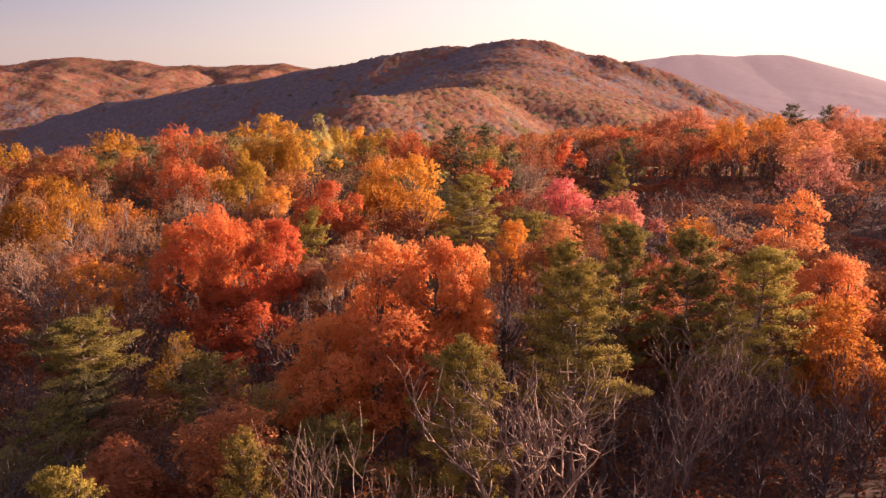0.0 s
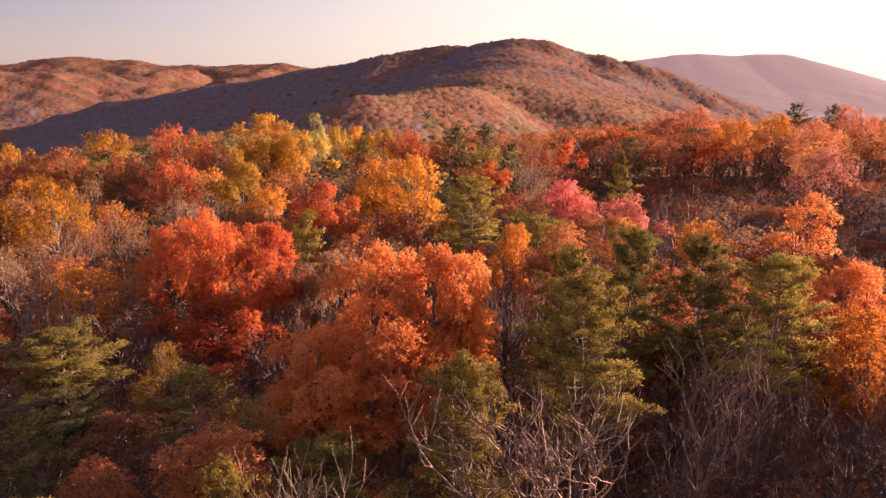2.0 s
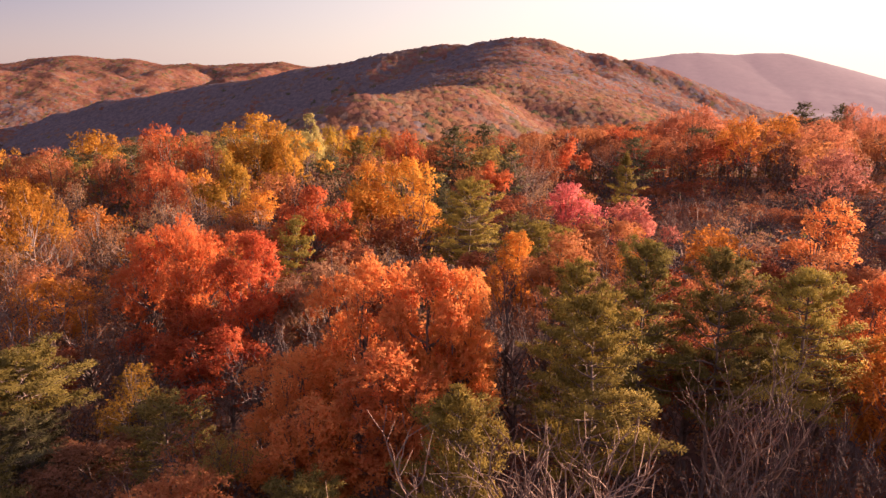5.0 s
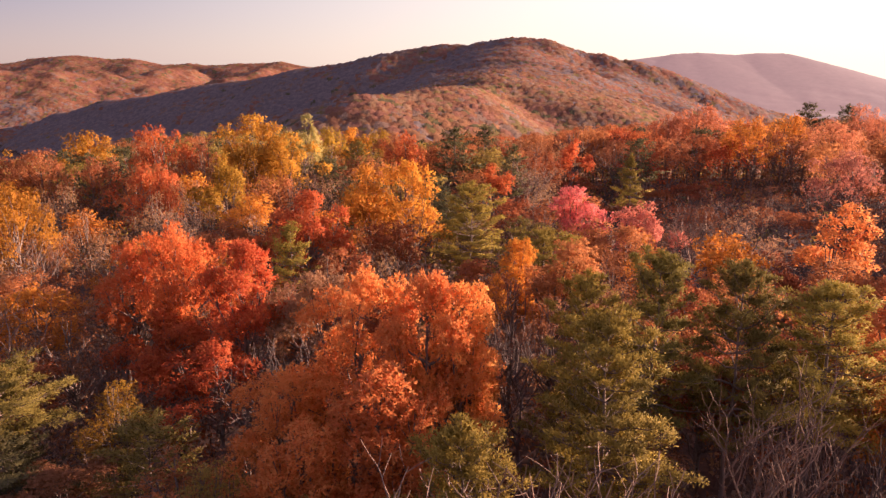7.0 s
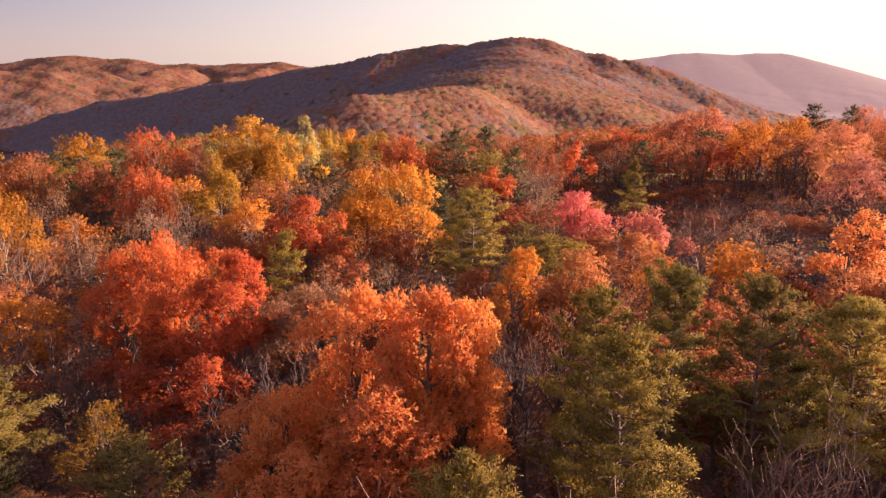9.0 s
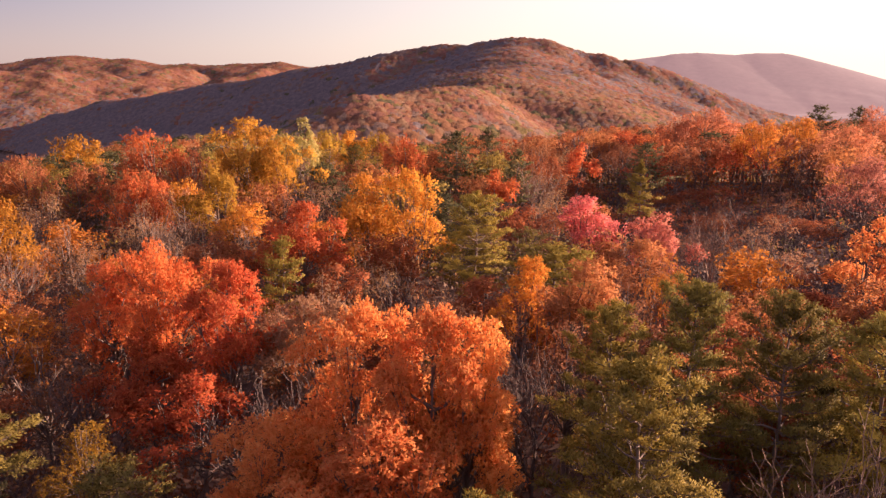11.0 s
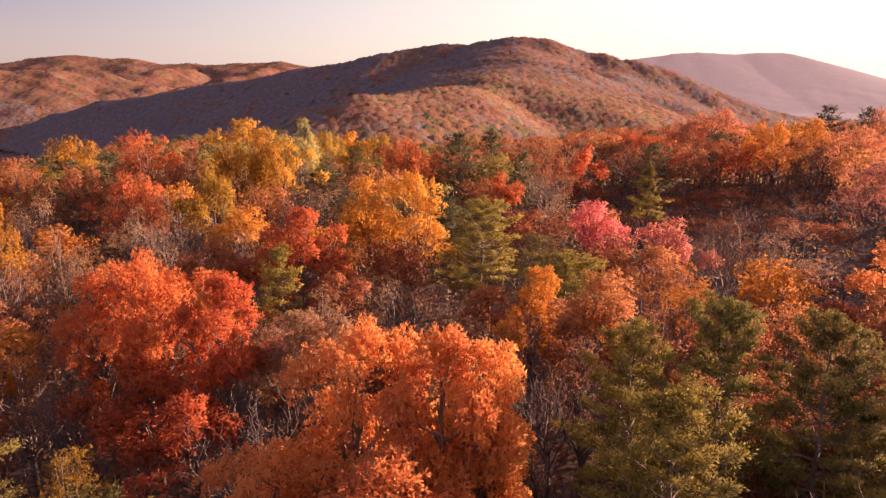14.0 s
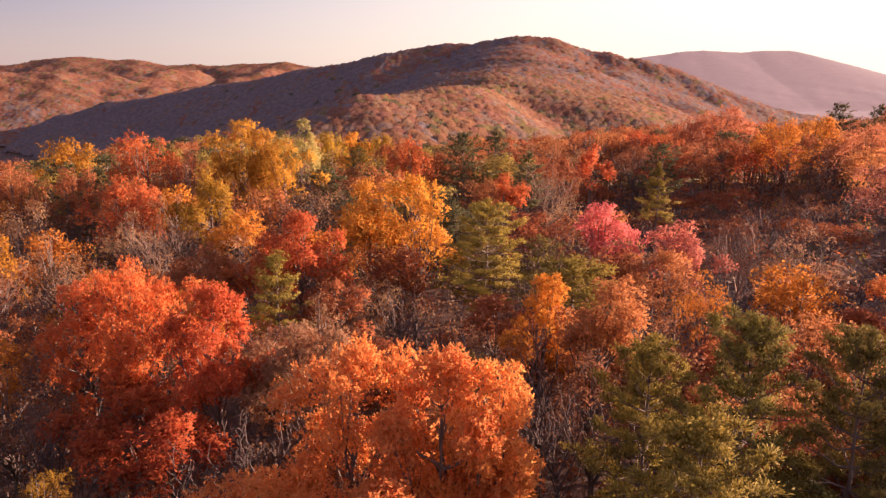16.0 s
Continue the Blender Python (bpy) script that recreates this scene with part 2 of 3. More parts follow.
def land(x, y):
    """Height of the ground at the points x, y."""
    x, y = np.asarray(x, float), np.asarray(y, float)
    near = 3.0 + 0.028 * np.clip(x, -160, 160) + 0.5 * np.sin(x * 0.07) * np.cos(y * 0.05)
    fall = np.clip((y - 185 + 0.1 * np.abs(x)) / 420, 0, 1)
    near = near * (1 - fall) + VALLEY * (fall * fall * (3 - 2 * fall))
    side = np.clip((np.abs(x) - 170) / 350, 0, 1)
    near = near - 60 * side * side * (3 - 2 * side) * (1 - fall)
    h = np.maximum(near, VALLEY + 6 * waves(x, y))
    for crest, slope, rounding in RIDGES.values():
        r = ridge_height(x, y, crest, slope, rounding)
        k = 20.0
        top = np.maximum(h, r)
        h = top + k * np.log(np.exp((h - top) / k) + np.exp((r - top) / k)) - k * 0.693 * np.exp(-((h - r) / k) ** 2)
    rough = np.clip((y - 400) / 300, 0, 1) * np.clip((h - VALLEY) / 80, 0, 1)
    return h + rough * (3.4 + 3.0 * np.clip((y - 1600) / 300, 0, 1) * np.clip((3000 - y) / 300, 0, 1)) * waves(x * 1.6, y * 1.6) * np.clip((3400 - y) / 300, 0.08, 1)


def soften(me, outward, share):
    """Turn the shading of loose leaf sprays part of the way towards the roundness of the crown."""
    flat = np.zeros(len(me.polygons) * 3, np.float32)
    me.polygons.foreach_get("normal", flat)
    mixed = flat.reshape(-1, 3) * (1 - share) + outward * share
    mixed = mixed / np.maximum(np.linalg.norm(mixed, axis=1, keepdims=True), 1e-6)
    me.normals_split_custom_set(np.repeat(mixed, 4, axis=0).tolist())


def mesh_of(name, verts, faces, material, indices=None):
    """A mesh from arrays of corners and four-sided faces."""
    me = bpy.data.meshes.new(name)
    verts, faces = np.asarray(verts, np.float32), np.asarray(faces, np.int32)
    me.vertices.add(len(verts))
    me.vertices.foreach_set("co", verts.ravel())
    me.loops.add(faces.size)
    me.loops.foreach_set("vertex_index", faces.ravel())
    me.polygons.add(len(faces))
    me.polygons.foreach_set("loop_start", np.arange(0, faces.size, 4, dtype=np.int32))
    for m in (material if isinstance(material, list) else [material]):
        me.materials.append(m)
    if indices is not None:
        me.polygons.foreach_set("material_index", np.asarray(indices, np.int32))
    me.update(calc_edges=True)
    me.validate()
    return me


def build_ground():
    u = np.linspace(-1, 1, 221)
    v = np.linspace(0, 1, 271)
    xs = 420 * u + 4000 * u ** 3
    ys = -260 + 1500 * v + 3650 * v ** 3
    gx, gy = np.meshgrid(xs, ys)
    verts = np.stack([gx, gy, land(gx, gy)], -1).reshape(-1, 3)
    i = np.arange(len(ys) - 1)[:, None] * len(xs) + np.arange(len(xs) - 1)[None, :]
    faces = np.stack([i, i + 1, i + 1 + len(xs), i + len(xs)], -1).reshape(-1, 4)
    me = mesh_of("ground", verts, faces, LITTER)
    me.polygons.foreach_set("use_smooth", np.ones(len(faces), bool))
    tagged(new("ground", me), "brown leaf-littered forest floor rolling up into hills", "ground", kind="structure")


build_ground()

# ---- trees: their meshes ----


def unit(v):
    return v / np.maximum(np.linalg.norm(v, axis=-1, keepdims=True), 1e-9)


def cards(rng, centres, facing, long, wide, spread):
    """Leaf sprays: small kite-shaped, slightly folded quads round the centres, turned roughly along facing."""
    n = len(centres)
    normal = unit(facing + rng.normal(0, spread, (n, 3)))
    side = unit(np.cross(normal, rng.normal(0, 1, (n, 3))))
    up = np.cross(normal, side)
    a = (long * rng.uniform(0.6, 1.35, n))[:, None]
    b = (wide * rng.uniform(0.6, 1.35, n))[:, None]
    bend = normal * a * rng.uniform(-0.35, 0.1, n)[:, None]
    verts = np.stack([centres - up * a * 0.5 + bend, centres + side * b * 0.5, centres + up * a * 0.5 + bend * 0.6, centres - side * b * 0.45 + up * a * 0.1], 1).reshape(-1, 3)
    return verts, np.arange(4 * n).reshape(-1, 4)


def needles(rng, centres, along, long, wide, outward):
    """Tufts of needles: narrow blades that point outwards."""
    n = len(centres)
    up = unit(along + rng.normal(0, 0.35, (n, 3)))
    side = unit(np.cross(up, rng.normal(0, 1, (n, 3))))
    side = side * np.sign(np.sum(np.cross(side, up) * outward, -1, keepdims=True) + 1e-9)
    a = (long * rng.uniform(0.6, 1.3, n))[:, None]
    b = (wide * rng.uniform(0.6, 1.3, n))[:, None]
    verts = np.stack([centres - up * a * 0.5, centres + side * b * 0.5 + up * a * 0.1, centres + up * a * 0.5, centres - side * b * 0.5 + up * a * 0.1], 1).reshape(-1, 3)
    return verts, np.arange(4 * n).reshape(-1, 4)


def tubes(paths, sides):
    """Tapered round limbs. paths: (points, radii) each."""
    vs, fs, base = [], [], 0
    ang = np.arange(sides) * 2 * np.pi / sides
    for pts, rad in paths:
        pts, rad = np.asarray(pts, float), np.asarray(rad, float)
        way = unit(np.gradient(pts, axis=0))
        ref = np.where(np.abs(way[:, 2:3]) > 0.9, np.array([[1.0, 0, 0]]), np.array([[0, 0, 1.0]]))
        e1 = unit(np.cross(way, ref))
        e2 = np.cross(way, e1)
        ring = pts[:, None] + rad[:, None, None] * (np.cos(ang)[None, :, None] * e1[:, None] + np.sin(ang)[None, :, None] * e2[:, None])
        vs.append(ring.reshape(-1, 3))
        k = len(pts)
        i = base + np.arange(k - 1)[:, None] * sides + np.arange(sides)[None, :]
        j = base + np.arange(k - 1)[:, None] * sides + (np.arange(sides)[None, :] + 1) % sides
        fs.append(np.stack([i, j, j + sides, i + sides], -1).reshape(-1, 4))
        base += k * sides
    return np.concatenate(vs), np.concatenate(fs)


def bowed(rng, a, b, steps, sag):
    """A crooked way from a to b."""
    a, b = np.asarray(a, float), np.asarray(b, float)
    s = np.linspace(0, 1, steps)[:, None]
    off = rng.normal(0, sag, (steps, 3)) * np.linalg.norm(b - a)
    off[0] = off[-1] = 0
    return a + (b - a) * s + off - np.array([0, 0, 1.0]) * (s * (1 - s)) * np.linalg.norm(b - a) * 0.25


HEIGHT, REACH, WIDE, SLIM, BARE = 17.0, 4.0, 6.2, 2.9, 5.0      # size of the model trees: metres to the top, metres from the trunk to the rim


def broadleaf(seed, sprays, size, lobes, fullness=1.0, tall=1.0, twigs=2, REACH=4.0, thin=0.0, bunch=1):
    """A broadleaf tree: trunk, limbs that reach into the lobes of the crown, and the sprays of leaves on the lobes, bunch by bunch."""
    rng = np.random.default_rng(seed)
    sprays = sprays // bunch
    low, mid, half = HEIGHT * 0.36, HEIGHT * (0.71 - 0.1 * (tall - 1)), HEIGHT * 0.29 * tall
    lobes_at, lobes_r = [], []
    while len(lobes_at) < lobes:
        d = unit(rng.normal(0, 1, 3))
        if d[2] < -0.75:
            continue
        r = rng.uniform(0.4, 0.98)
        c = np.array([d[0] * REACH * r, d[1] * REACH * r, mid + d[2] * half * r])
        rad = rng.uniform(0.17, 0.38) * 4.0 * (1.15 if REACH > 4 else (0.85 if REACH < 3.5 else 1.0)) * (1.0 if d[2] > -0.2 else 0.8)
        if c[2] + rad * 0.8 > HEIGHT:
            c[2] = HEIGHT - rad * 0.8
        if all(np.linalg.norm(c - o) > (0.96 if REACH > 3.5 else 0.75) for o in lobes_at):
            lobes_at.append(c)
            lobes_r.append(rad)
        elif rng.random() < 0.05:
            lobes_at.append(c)
            lobes_r.append(rad)
    lobes_at, lobes_r = np.array(lobes_at), np.array(lobes_r)
    lobes_at[0] = (0.3, -0.2, HEIGHT - lobes_r[0] * 0.8)
    pick = rng.choice(lobes, sprays, p=lobes_r ** 2 / np.sum(lobes_r ** 2))
    d = unit(rng.normal(0, 1, (sprays, 3)) + np.array([0, 0, 0.35]))
    bumpy = 1 + 0.22 * np.sin(5 * d[:, 0] + pick) * np.sin(6 * d[:, 1] + 2 * pick) + 0.15 * np.sin(11 * d[:, 2] + 3 * pick)
    rr = lobes_r[pick] * bumpy * rng.uniform(0, 1, sprays) ** 0.33
    keep = rng.random(sprays) < fullness
    at = lobes_at[pick] + d * rr[:, None] * np.array([1, 1, 0.95])
    keep &= (at[:, 2] > mid - 0.1 * half) | (rng.random(sprays) > thin)          # most leaves sit high in a crowded wood
    fit_in = REACH / np.percentile(np.hypot(at[:, 0], at[:, 1]), 96)
    at = at[keep] * np.array([fit_in, fit_in, 1])
    lobes_at, lobes_r = lobes_at * np.array([fit_in, fit_in, 1]), lobes_r * fit_in
    away = unit(lobes_at[pick] - np.array([0, 0, mid - 2]))
    at[:, 2] -= 0.04 * np.hypot(at[:, 0], at[:, 1]) ** 1.4
    outward = unit((d * 0.9 + away * 0.5)[keep])
    if bunch > 1:
        # leaves that radiate from the tip of each twig
        tip = np.repeat(np.arange(len(at)), bunch)
        out = unit(outward[tip] * 0.75 + rng.normal(0, 0.8, (len(tip), 3)))
        crown = needles(rng, at[tip] + out * rng.uniform(0.35, 1.5, (len(tip), 1)) * size, out, size * 1.3, size * 0.62, outward[tip])
        outward = unit(outward[tip] + out * 0.5)
    else:
        crown = cards(rng, at, outward, size, size * 0.72, 0.55)
    lean = rng.normal(0, 0.35, 2)
    top = np.array([lean[0], lean[1], HEIGHT * 0.86])
    trunk = [(bowed(rng, (0, 0, -0.4), top, 9, 0.006), np.linspace(0.24, 0.05, 9))]
    limbs = []
    for c, r in list(zip(lobes_at, lobes_r))[::1 if twigs else 3]:
        z = rng.uniform(low, max(low + 0.5, c[2] - 1.5))
        start = top * (z / (HEIGHT * 0.86)) * np.array([1, 1, 1])
        path = bowed(rng, start, c, 5, 0.03)
        limbs.append((path, np.linspace(0.085, 0.03, 5)))
        for _ in range(twigs):
            limbs.append((bowed(rng, path[3], c + unit(rng.normal(0, 1, 3) + np.array([0, 0, 0.5])) * r * 0.95, 3, 0.03), np.linspace(0.032, 0.01, 3)))
    return tubes(trunk, 7), tubes(limbs, 4 if twigs > 1 else 3), crown + (outward,)


def needle_tree(seed, sprays, size, cone=0.0, fine=True, base=0.5):
    """A pine: tiers of spreading boughs with upturned tufts of needles, wider and flatter towards the ground."""
    rng = np.random.default_rng(seed)
    lean = rng.normal(0, 0.3, 2)
    top = np.array([lean[0], lean[1], HEIGHT - 0.5])
    trunk = [(bowed(rng, (0, 0, -0.4), top, 9, 0.004), np.linspace(0.22, 0.035, 9))]
    boughs = []
    tiers = 12
    ends = []
    for k in range(tiers):
        s = k / (tiers - 1)
        z = HEIGHT * (base + (0.95 - base) * s + rng.normal(0, 0.008))
        reach = REACH * min(1.0, (1.03 - s) ** (0.4 + 0.6 * cone)) * (1.0 if s > 0.15 else 0.85)
        count = int(rng.integers(5, 8))
        turn = rng.uniform(0, 6.28)
        for b in range(count):
            a = turn + b * 2 * np.pi / count + rng.normal(0, 0.35)
            r = reach * rng.uniform(0.5, 1.15)
            rise = r * (0.02 + 0.38 * s) + rng.normal(0, 0.25)
            start = top * (z / HEIGHT)
            end = np.array([start[0] + r * math.cos(a), start[1] + r * math.sin(a), min(z + rise, HEIGHT - 0.3)])
            path = bowed(rng, start, end, 5, 0.03)
            boughs.append((path, np.linspace(0.06, 0.015, 5) * (1.2 - 0.7 * s)))
            ends.append((path, r))
    ends.append((np.array([top * 0.93, top * 0.95, top * 0.97, top * 0.985, top * 1.02]), 0.9))
    tufts, lift = [], []
    for path, r in ends:
        w = unit(path[4] - path[0])
        side = np.array([-w[1], w[0], 0.0])
        for _ in range(int(6 + 9 * r / REACH)):
            f = rng.uniform(0.2, 1.0) ** 0.8
            j = min(int(f * 4), 3)
            p = path[j] + (path[j + 1] - path[j]) * (f * 4 - j)
            g = rng.uniform(-1, 1)
            tufts.append(p + side * g * 0.36 * r * (1.15 - f) + w * abs(g) * 0.1 * r + np.array([0, 0, 0.2 + 0.12 * rng.random()]))
            lift.append(np.array([0, 0, 0.55]) + w * 0.4 + side * g * 0.3)
            if fine:
                boughs.append((np.array([p, tufts[-1]]), np.array([0.018, 0.008])))
    tufts, lift = np.array(tufts), np.array(lift)
    pick = rng.integers(0, len(tufts), sprays)
    out = unit(rng.normal(0, 1, (sprays, 3)) + lift[pick] * 1.2)
    at = tufts[pick] + out * np.array([0.55, 0.55, 0.22]) * rng.uniform(0.1, 1.0, (sprays, 1))
    outward = unit(unit(at - np.array([0, 0, HEIGHT * 0.6])) + np.array([0, 0, 0.6]) + out * 0.5)
    crown = needles(rng, at, out, size * 1.2, size * 0.33, outward)
    return tubes(trunk, 7), tubes(boughs if fine else boughs[::2], 4 if fine else 3), crown + (outward,)


def bare_limbs(seed, levels, thin):
    """A leafless tree: a trunk that opens like a broom into rising limbs, forked again and again into fine upturned twigs."""
    rng = np.random.default_rng(seed)
    fork = HEIGHT * rng.uniform(0.34, 0.48)
    trunk = [(bowed(rng, (0, 0, -0.4), (rng.normal(0, 0.3), rng.normal(0, 0.3), fork + 0.2), 6, 0.01), np.linspace(0.2, 0.13, 6))]
    paths, stack = [], []
    turn, count = rng.uniform(0, 6.28), int(rng.integers(3, 6))
    for b in range(count):
        a, o = turn + b * 6.28 / count + rng.normal(0, 0.3), rng.uniform(0.4, 0.9) if b else 0.15
        start = trunk[0][0][-1] - np.array([0, 0, rng.uniform(0, 1.8) if b else 0])
        stack.append((start, np.array([math.cos(a) * math.sin(o), math.sin(a) * math.sin(o), math.cos(o)]), HEIGHT * rng.uniform(0.14, 0.19), 0.11, 0))
    while stack:
        p, way, length, rad, level = stack.pop()
        last = level + 1 >= levels
        steps = 2 if last else 4
        pts, ways, w = [np.asarray(p, float)], [way], way
        for k in range(steps):
            w = unit(w + rng.normal(0, 0.13, 3) + np.array([0, 0, 0.17]))
            pts.append(pts[-1] + w * length / steps)
            ways.append(w)
        pts = np.array(pts)
        paths.append((pts, np.linspace(rad, max(rad * 0.62, thin * 0.6), len(pts))))
        if last:
            continue
        e1 = unit(np.cross(w, rng.normal(0, 1, 3)))
        e2 = np.cross(w, e1)
        turn = rng.uniform(0, 6.28)
        shoots = [(steps, turn), (steps, turn + 3.14 + rng.normal(0, 0.4))]
        for k in range(1, steps):
            if rng.random() < 0.35:
                shoots.append((k, rng.uniform(0, 6.28)))
        for k, a in shoots:
            o = rng.uniform(0.4, 0.7) if k == steps else rng.uniform(0.6, 0.95)
            out = unit(ways[k] * math.cos(o) + (e1 * math.cos(a) + e2 * math.sin(a)) * math.sin(o))
            grow = rng.uniform(0.66, 0.86) if k == steps else rng.uniform(0.5, 0.7)
            stack.append((pts[k], out, length * grow, max(rad * (0.64 if k == steps else 0.46), thin), level + 1))
    v, f = tubes(paths, 3)
    low = fork * 0.7
    over = v[:, 2] > low
    grow = (HEIGHT - low) / (np.percentile(v[:, 2], 98.5) - low)
    v[over, 2] = low + (v[over, 2] - low) * grow
    v[:, :2] *= BARE / np.percentile(np.hypot(v[:, 0], v[:, 1]), 96)
    return tubes(trunk, 7), (v, f)


MODELS = {}
LEAF_SLOT = LEAF["rust"]


def model(kind, variant, near):
    """The shared meshes of one model tree: trunk, limbs, crown."""
    key = (kind, variant, near)
    if key in MODELS:
        return MODELS[key]
    seed = 100 * variant + {"broad": 1, "tall": 2, "sparse": 3, "pine": 4, "cone": 5, "bare": 6, "flat": 11, "wide": 7, "widesparse": 8, "slim": 9, "slimsparse": 10}[kind]
    sprays, size = {0: (25000, 0.152), 1: (8500, 0.212), 2: (2600, 0.37), 3: (1100, 0.58)}[near]
    thin, bunch = (0.0, 0.6, 0.7, 0.0)[near], (8, 5, 1, 1)[near]
    if kind in ("broad", "tall"):
        t, l, c = broadleaf(seed, sprays, size, 20, 1.0, 1.0 if kind == "broad" else 1.15, (3, 1, 0, 0)[near], thin=thin, bunch=bunch)
    elif kind == "slim":
        t, l, c = broadleaf(seed, int(sprays * 0.85), size, 26, 1.0, 1.0, (3, 1, 0, 0)[near], SLIM, thin, bunch)
    elif kind == "slimsparse":
        t, l, c = broadleaf(seed, int(sprays * 1.1), size * 0.6, 26, 0.55, 1.0, (4, 2, 1, 1)[near], SLIM, thin, bunch)
    elif kind == "wide":
        t, l, c = broadleaf(seed, int(sprays * 1.25), size * 1.05, 38, 1.0, 1.0, (3, 1, 0, 0)[near], WIDE, thin, bunch)
    elif kind == "widesparse":
        t, l, c = broadleaf(seed, int(sprays * 1.3), size * 0.64, 38, 0.55, 1.0, (4, 2, 1, 1)[near], WIDE, thin, bunch)
    elif kind == "sparse":
        t, l, c = broadleaf(seed, int(sprays * 1.1), size * 0.6, 24, 0.55, 1.0, (4, 2, 1, 1)[near], thin=thin, bunch=bunch)
    elif kind in ("pine", "cone", "flat"):
        t, l, c = needle_tree(seed, int(sprays * (1.5 if near == 0 else 1.1)), size * (1.05 if near == 0 else 1.15), 1.0 if kind == "cone" else 0.0, near == 0, 0.72 if kind == "flat" else 0.5)
    else:
        t, l = bare_limbs(seed, *{0: (5, 0.0155), 1: (5, 0.018), 2: (4, 0.04)}[near])
        c = None
    meshes = [mesh_of("trunk", *t, BARK), mesh_of("branchwork", *l, TWIG if kind == "bare" else BARK)]
    meshes[0].polygons.foreach_set("use_smooth", np.ones(len(meshes[0].polygons), bool))
    meshes.append(mesh_of("crown", *c[:2], LEAF_SLOT) if c is not None else None)
    if c is not None and len(c) > 2:
        soften(meshes[2], c[2], 0.7 if kind in ("pine", "cone", "flat") else 0.45 if near == 0 else 0.6)
    MODELS[key] = meshes
    return meshes


WORDS = {
    "red": "deep red", "scarlet": "glowing scarlet-orange", "orange": "bright orange", "amber": "amber-orange", "gold": "golden orange", "yellow": "clear yellow",
    "pale": "pale yellow-green", "pink": "rosy red", "rosy": "dusty rose", "coral": "haze-pinked orange", "magenta": "crimson pink", "rust": "rust-brown", "russet": "dull russet", "tan": "faded tan",
    "faded": "faded pinkish", "olive": "olive-yellow", "copper": "copper-brown", "bronze": "bronze-gold", "oldgold": "dull olive-gold", "twig": "grey-brown", "pine": "olive green", "oldpine": "yellowing green", "palepine": "pale olive-green", "darkpine": "dark green",
}
PLANTED = []


def tree(kind, colour, x, y, top, reach, near=None):
    """Plant one tree: kind, leaf colour, place, height of its top, radius of its crown."""
    n = len(PLANTED)
    if near is None:
        near = 0 if y < 62 else (1 if y < 100 else 2)
    rng = random.Random(n * 7 + 3)
    foot = float(land(x, y))
    name = {"broad": "maple_tree", "tall": "poplar_tree", "sparse": "oak_tree", "pine": "pine_tree", "cone": "pine_tree", "flat": "pine_tree", "bare": "bare_tree"}[kind]
    if kind == "broad" and colour in ("copper", "rust", "russet", "tan", "faded"):
        name = "beech_tree"
    ob = new(name)
    ob.empty_display_size = 0.5
    high = (top - foot) / HEIGHT
    shape, span = kind, REACH
    if reach > 4.4 and kind in ("broad", "sparse"):
        shape, span = {"broad": "wide", "sparse": "widesparse"}[kind], WIDE
    elif reach < 3.5 and kind in ("broad", "sparse"):
        shape, span = {"broad": "slim", "sparse": "slimsparse"}[kind], SLIM
    elif kind == "bare":
        span = BARE
    ob.matrix_world = Matrix.LocRotScale((x, y, foot), Euler((0, 0, rng.uniform(0, 6.28))), (reach / span, reach / span, high))
    size = "tall" if top - foot > 15 else ("low" if top - foot < 9 else "medium-sized")
    if kind == "bare":
        label = f"{size} leafless {'shaded brown' if colour == 'dark' else 'grey-brown'} tree with fine upright twigs"
    elif kind in ("pine", "cone", "flat"):
        label = f"{size} {WORDS[colour]} pine with tiered tufted boughs"
    elif kind == "sparse":
        label = f"{size} half-bare oak with thin {WORDS[colour]} leaves"
    else:
        label = f"{size} broadleaf tree with {WORDS[colour]} autumn leaves"
    tagged(ob, label, "tree", "trees of the autumn forest")
    for part_name, me in zip(("trunk", "branchwork", "crown"), model(shape, rng.randrange(4), near)):
        if me is None:
            continue
        p = new(part_name, me)
        p.parent = ob
        # bare trees in shaded spots get the darkened bark
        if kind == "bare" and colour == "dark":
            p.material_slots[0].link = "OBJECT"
            p.material_slots[0].material = SHADED_TWIG
        if part_name == "crown":
            p.material_slots[0].link = "OBJECT"
            p.material_slots[0].material = LEAF[colour]
    PLANTED.append((x, y, top, reach))
    return ob


# ---- trees: the near slope ----
tree("broad", "scarlet", -21.3, 63.0, 21.6, 4.7, 0)
tree("broad", "scarlet", -14.6, 59.5, 21.0, 3.7, 0)
tree("broad", "scarlet", -25.2, 64.0, 19.6, 2.8, 0)
tree("broad", "red", -20.0, 58.0, 16.5, 4.0, 0)
tree("broad", "orange", -4.4, 47.4, 22.2, 3.5, 0)
tree("broad", "orange", -0.4, 45.8, 22.6, 3.5, 0)
tree("broad", "orange", 1.0, 45.4, 22.0, 2.7, 0)
tree("broad", "orange", -8.2, 45.0, 17.4, 3.6, 0)
tree("broad", "orange", -7.2, 40.8, 16.2, 3.2, 0)
tree("broad", "orange", -2.8, 42.2, 19.0, 3.4, 0)
tree("bare", "dark", -24.5, 57.0, 13.5, 4.2, 1)
tree("broad", "red", -15.5, 54.0, 15.2, 4.0, 1)
tree("pine", "oldpine", 8.2, 40.2, 22.4, 4.2, 0)
tree("pine", "oldpine", 8.8, 49.0, 21.8, 3.4, 0)
tree("pine", "pine", 12.8, 47.8, 23.5, 3.8, 0)
tree("pine", "pine", 17.2, 46.6, 23.1, 3.6, 0)
tree("pine", "palepine", 22.4, 47.2, 21.7, 5.0, 0)
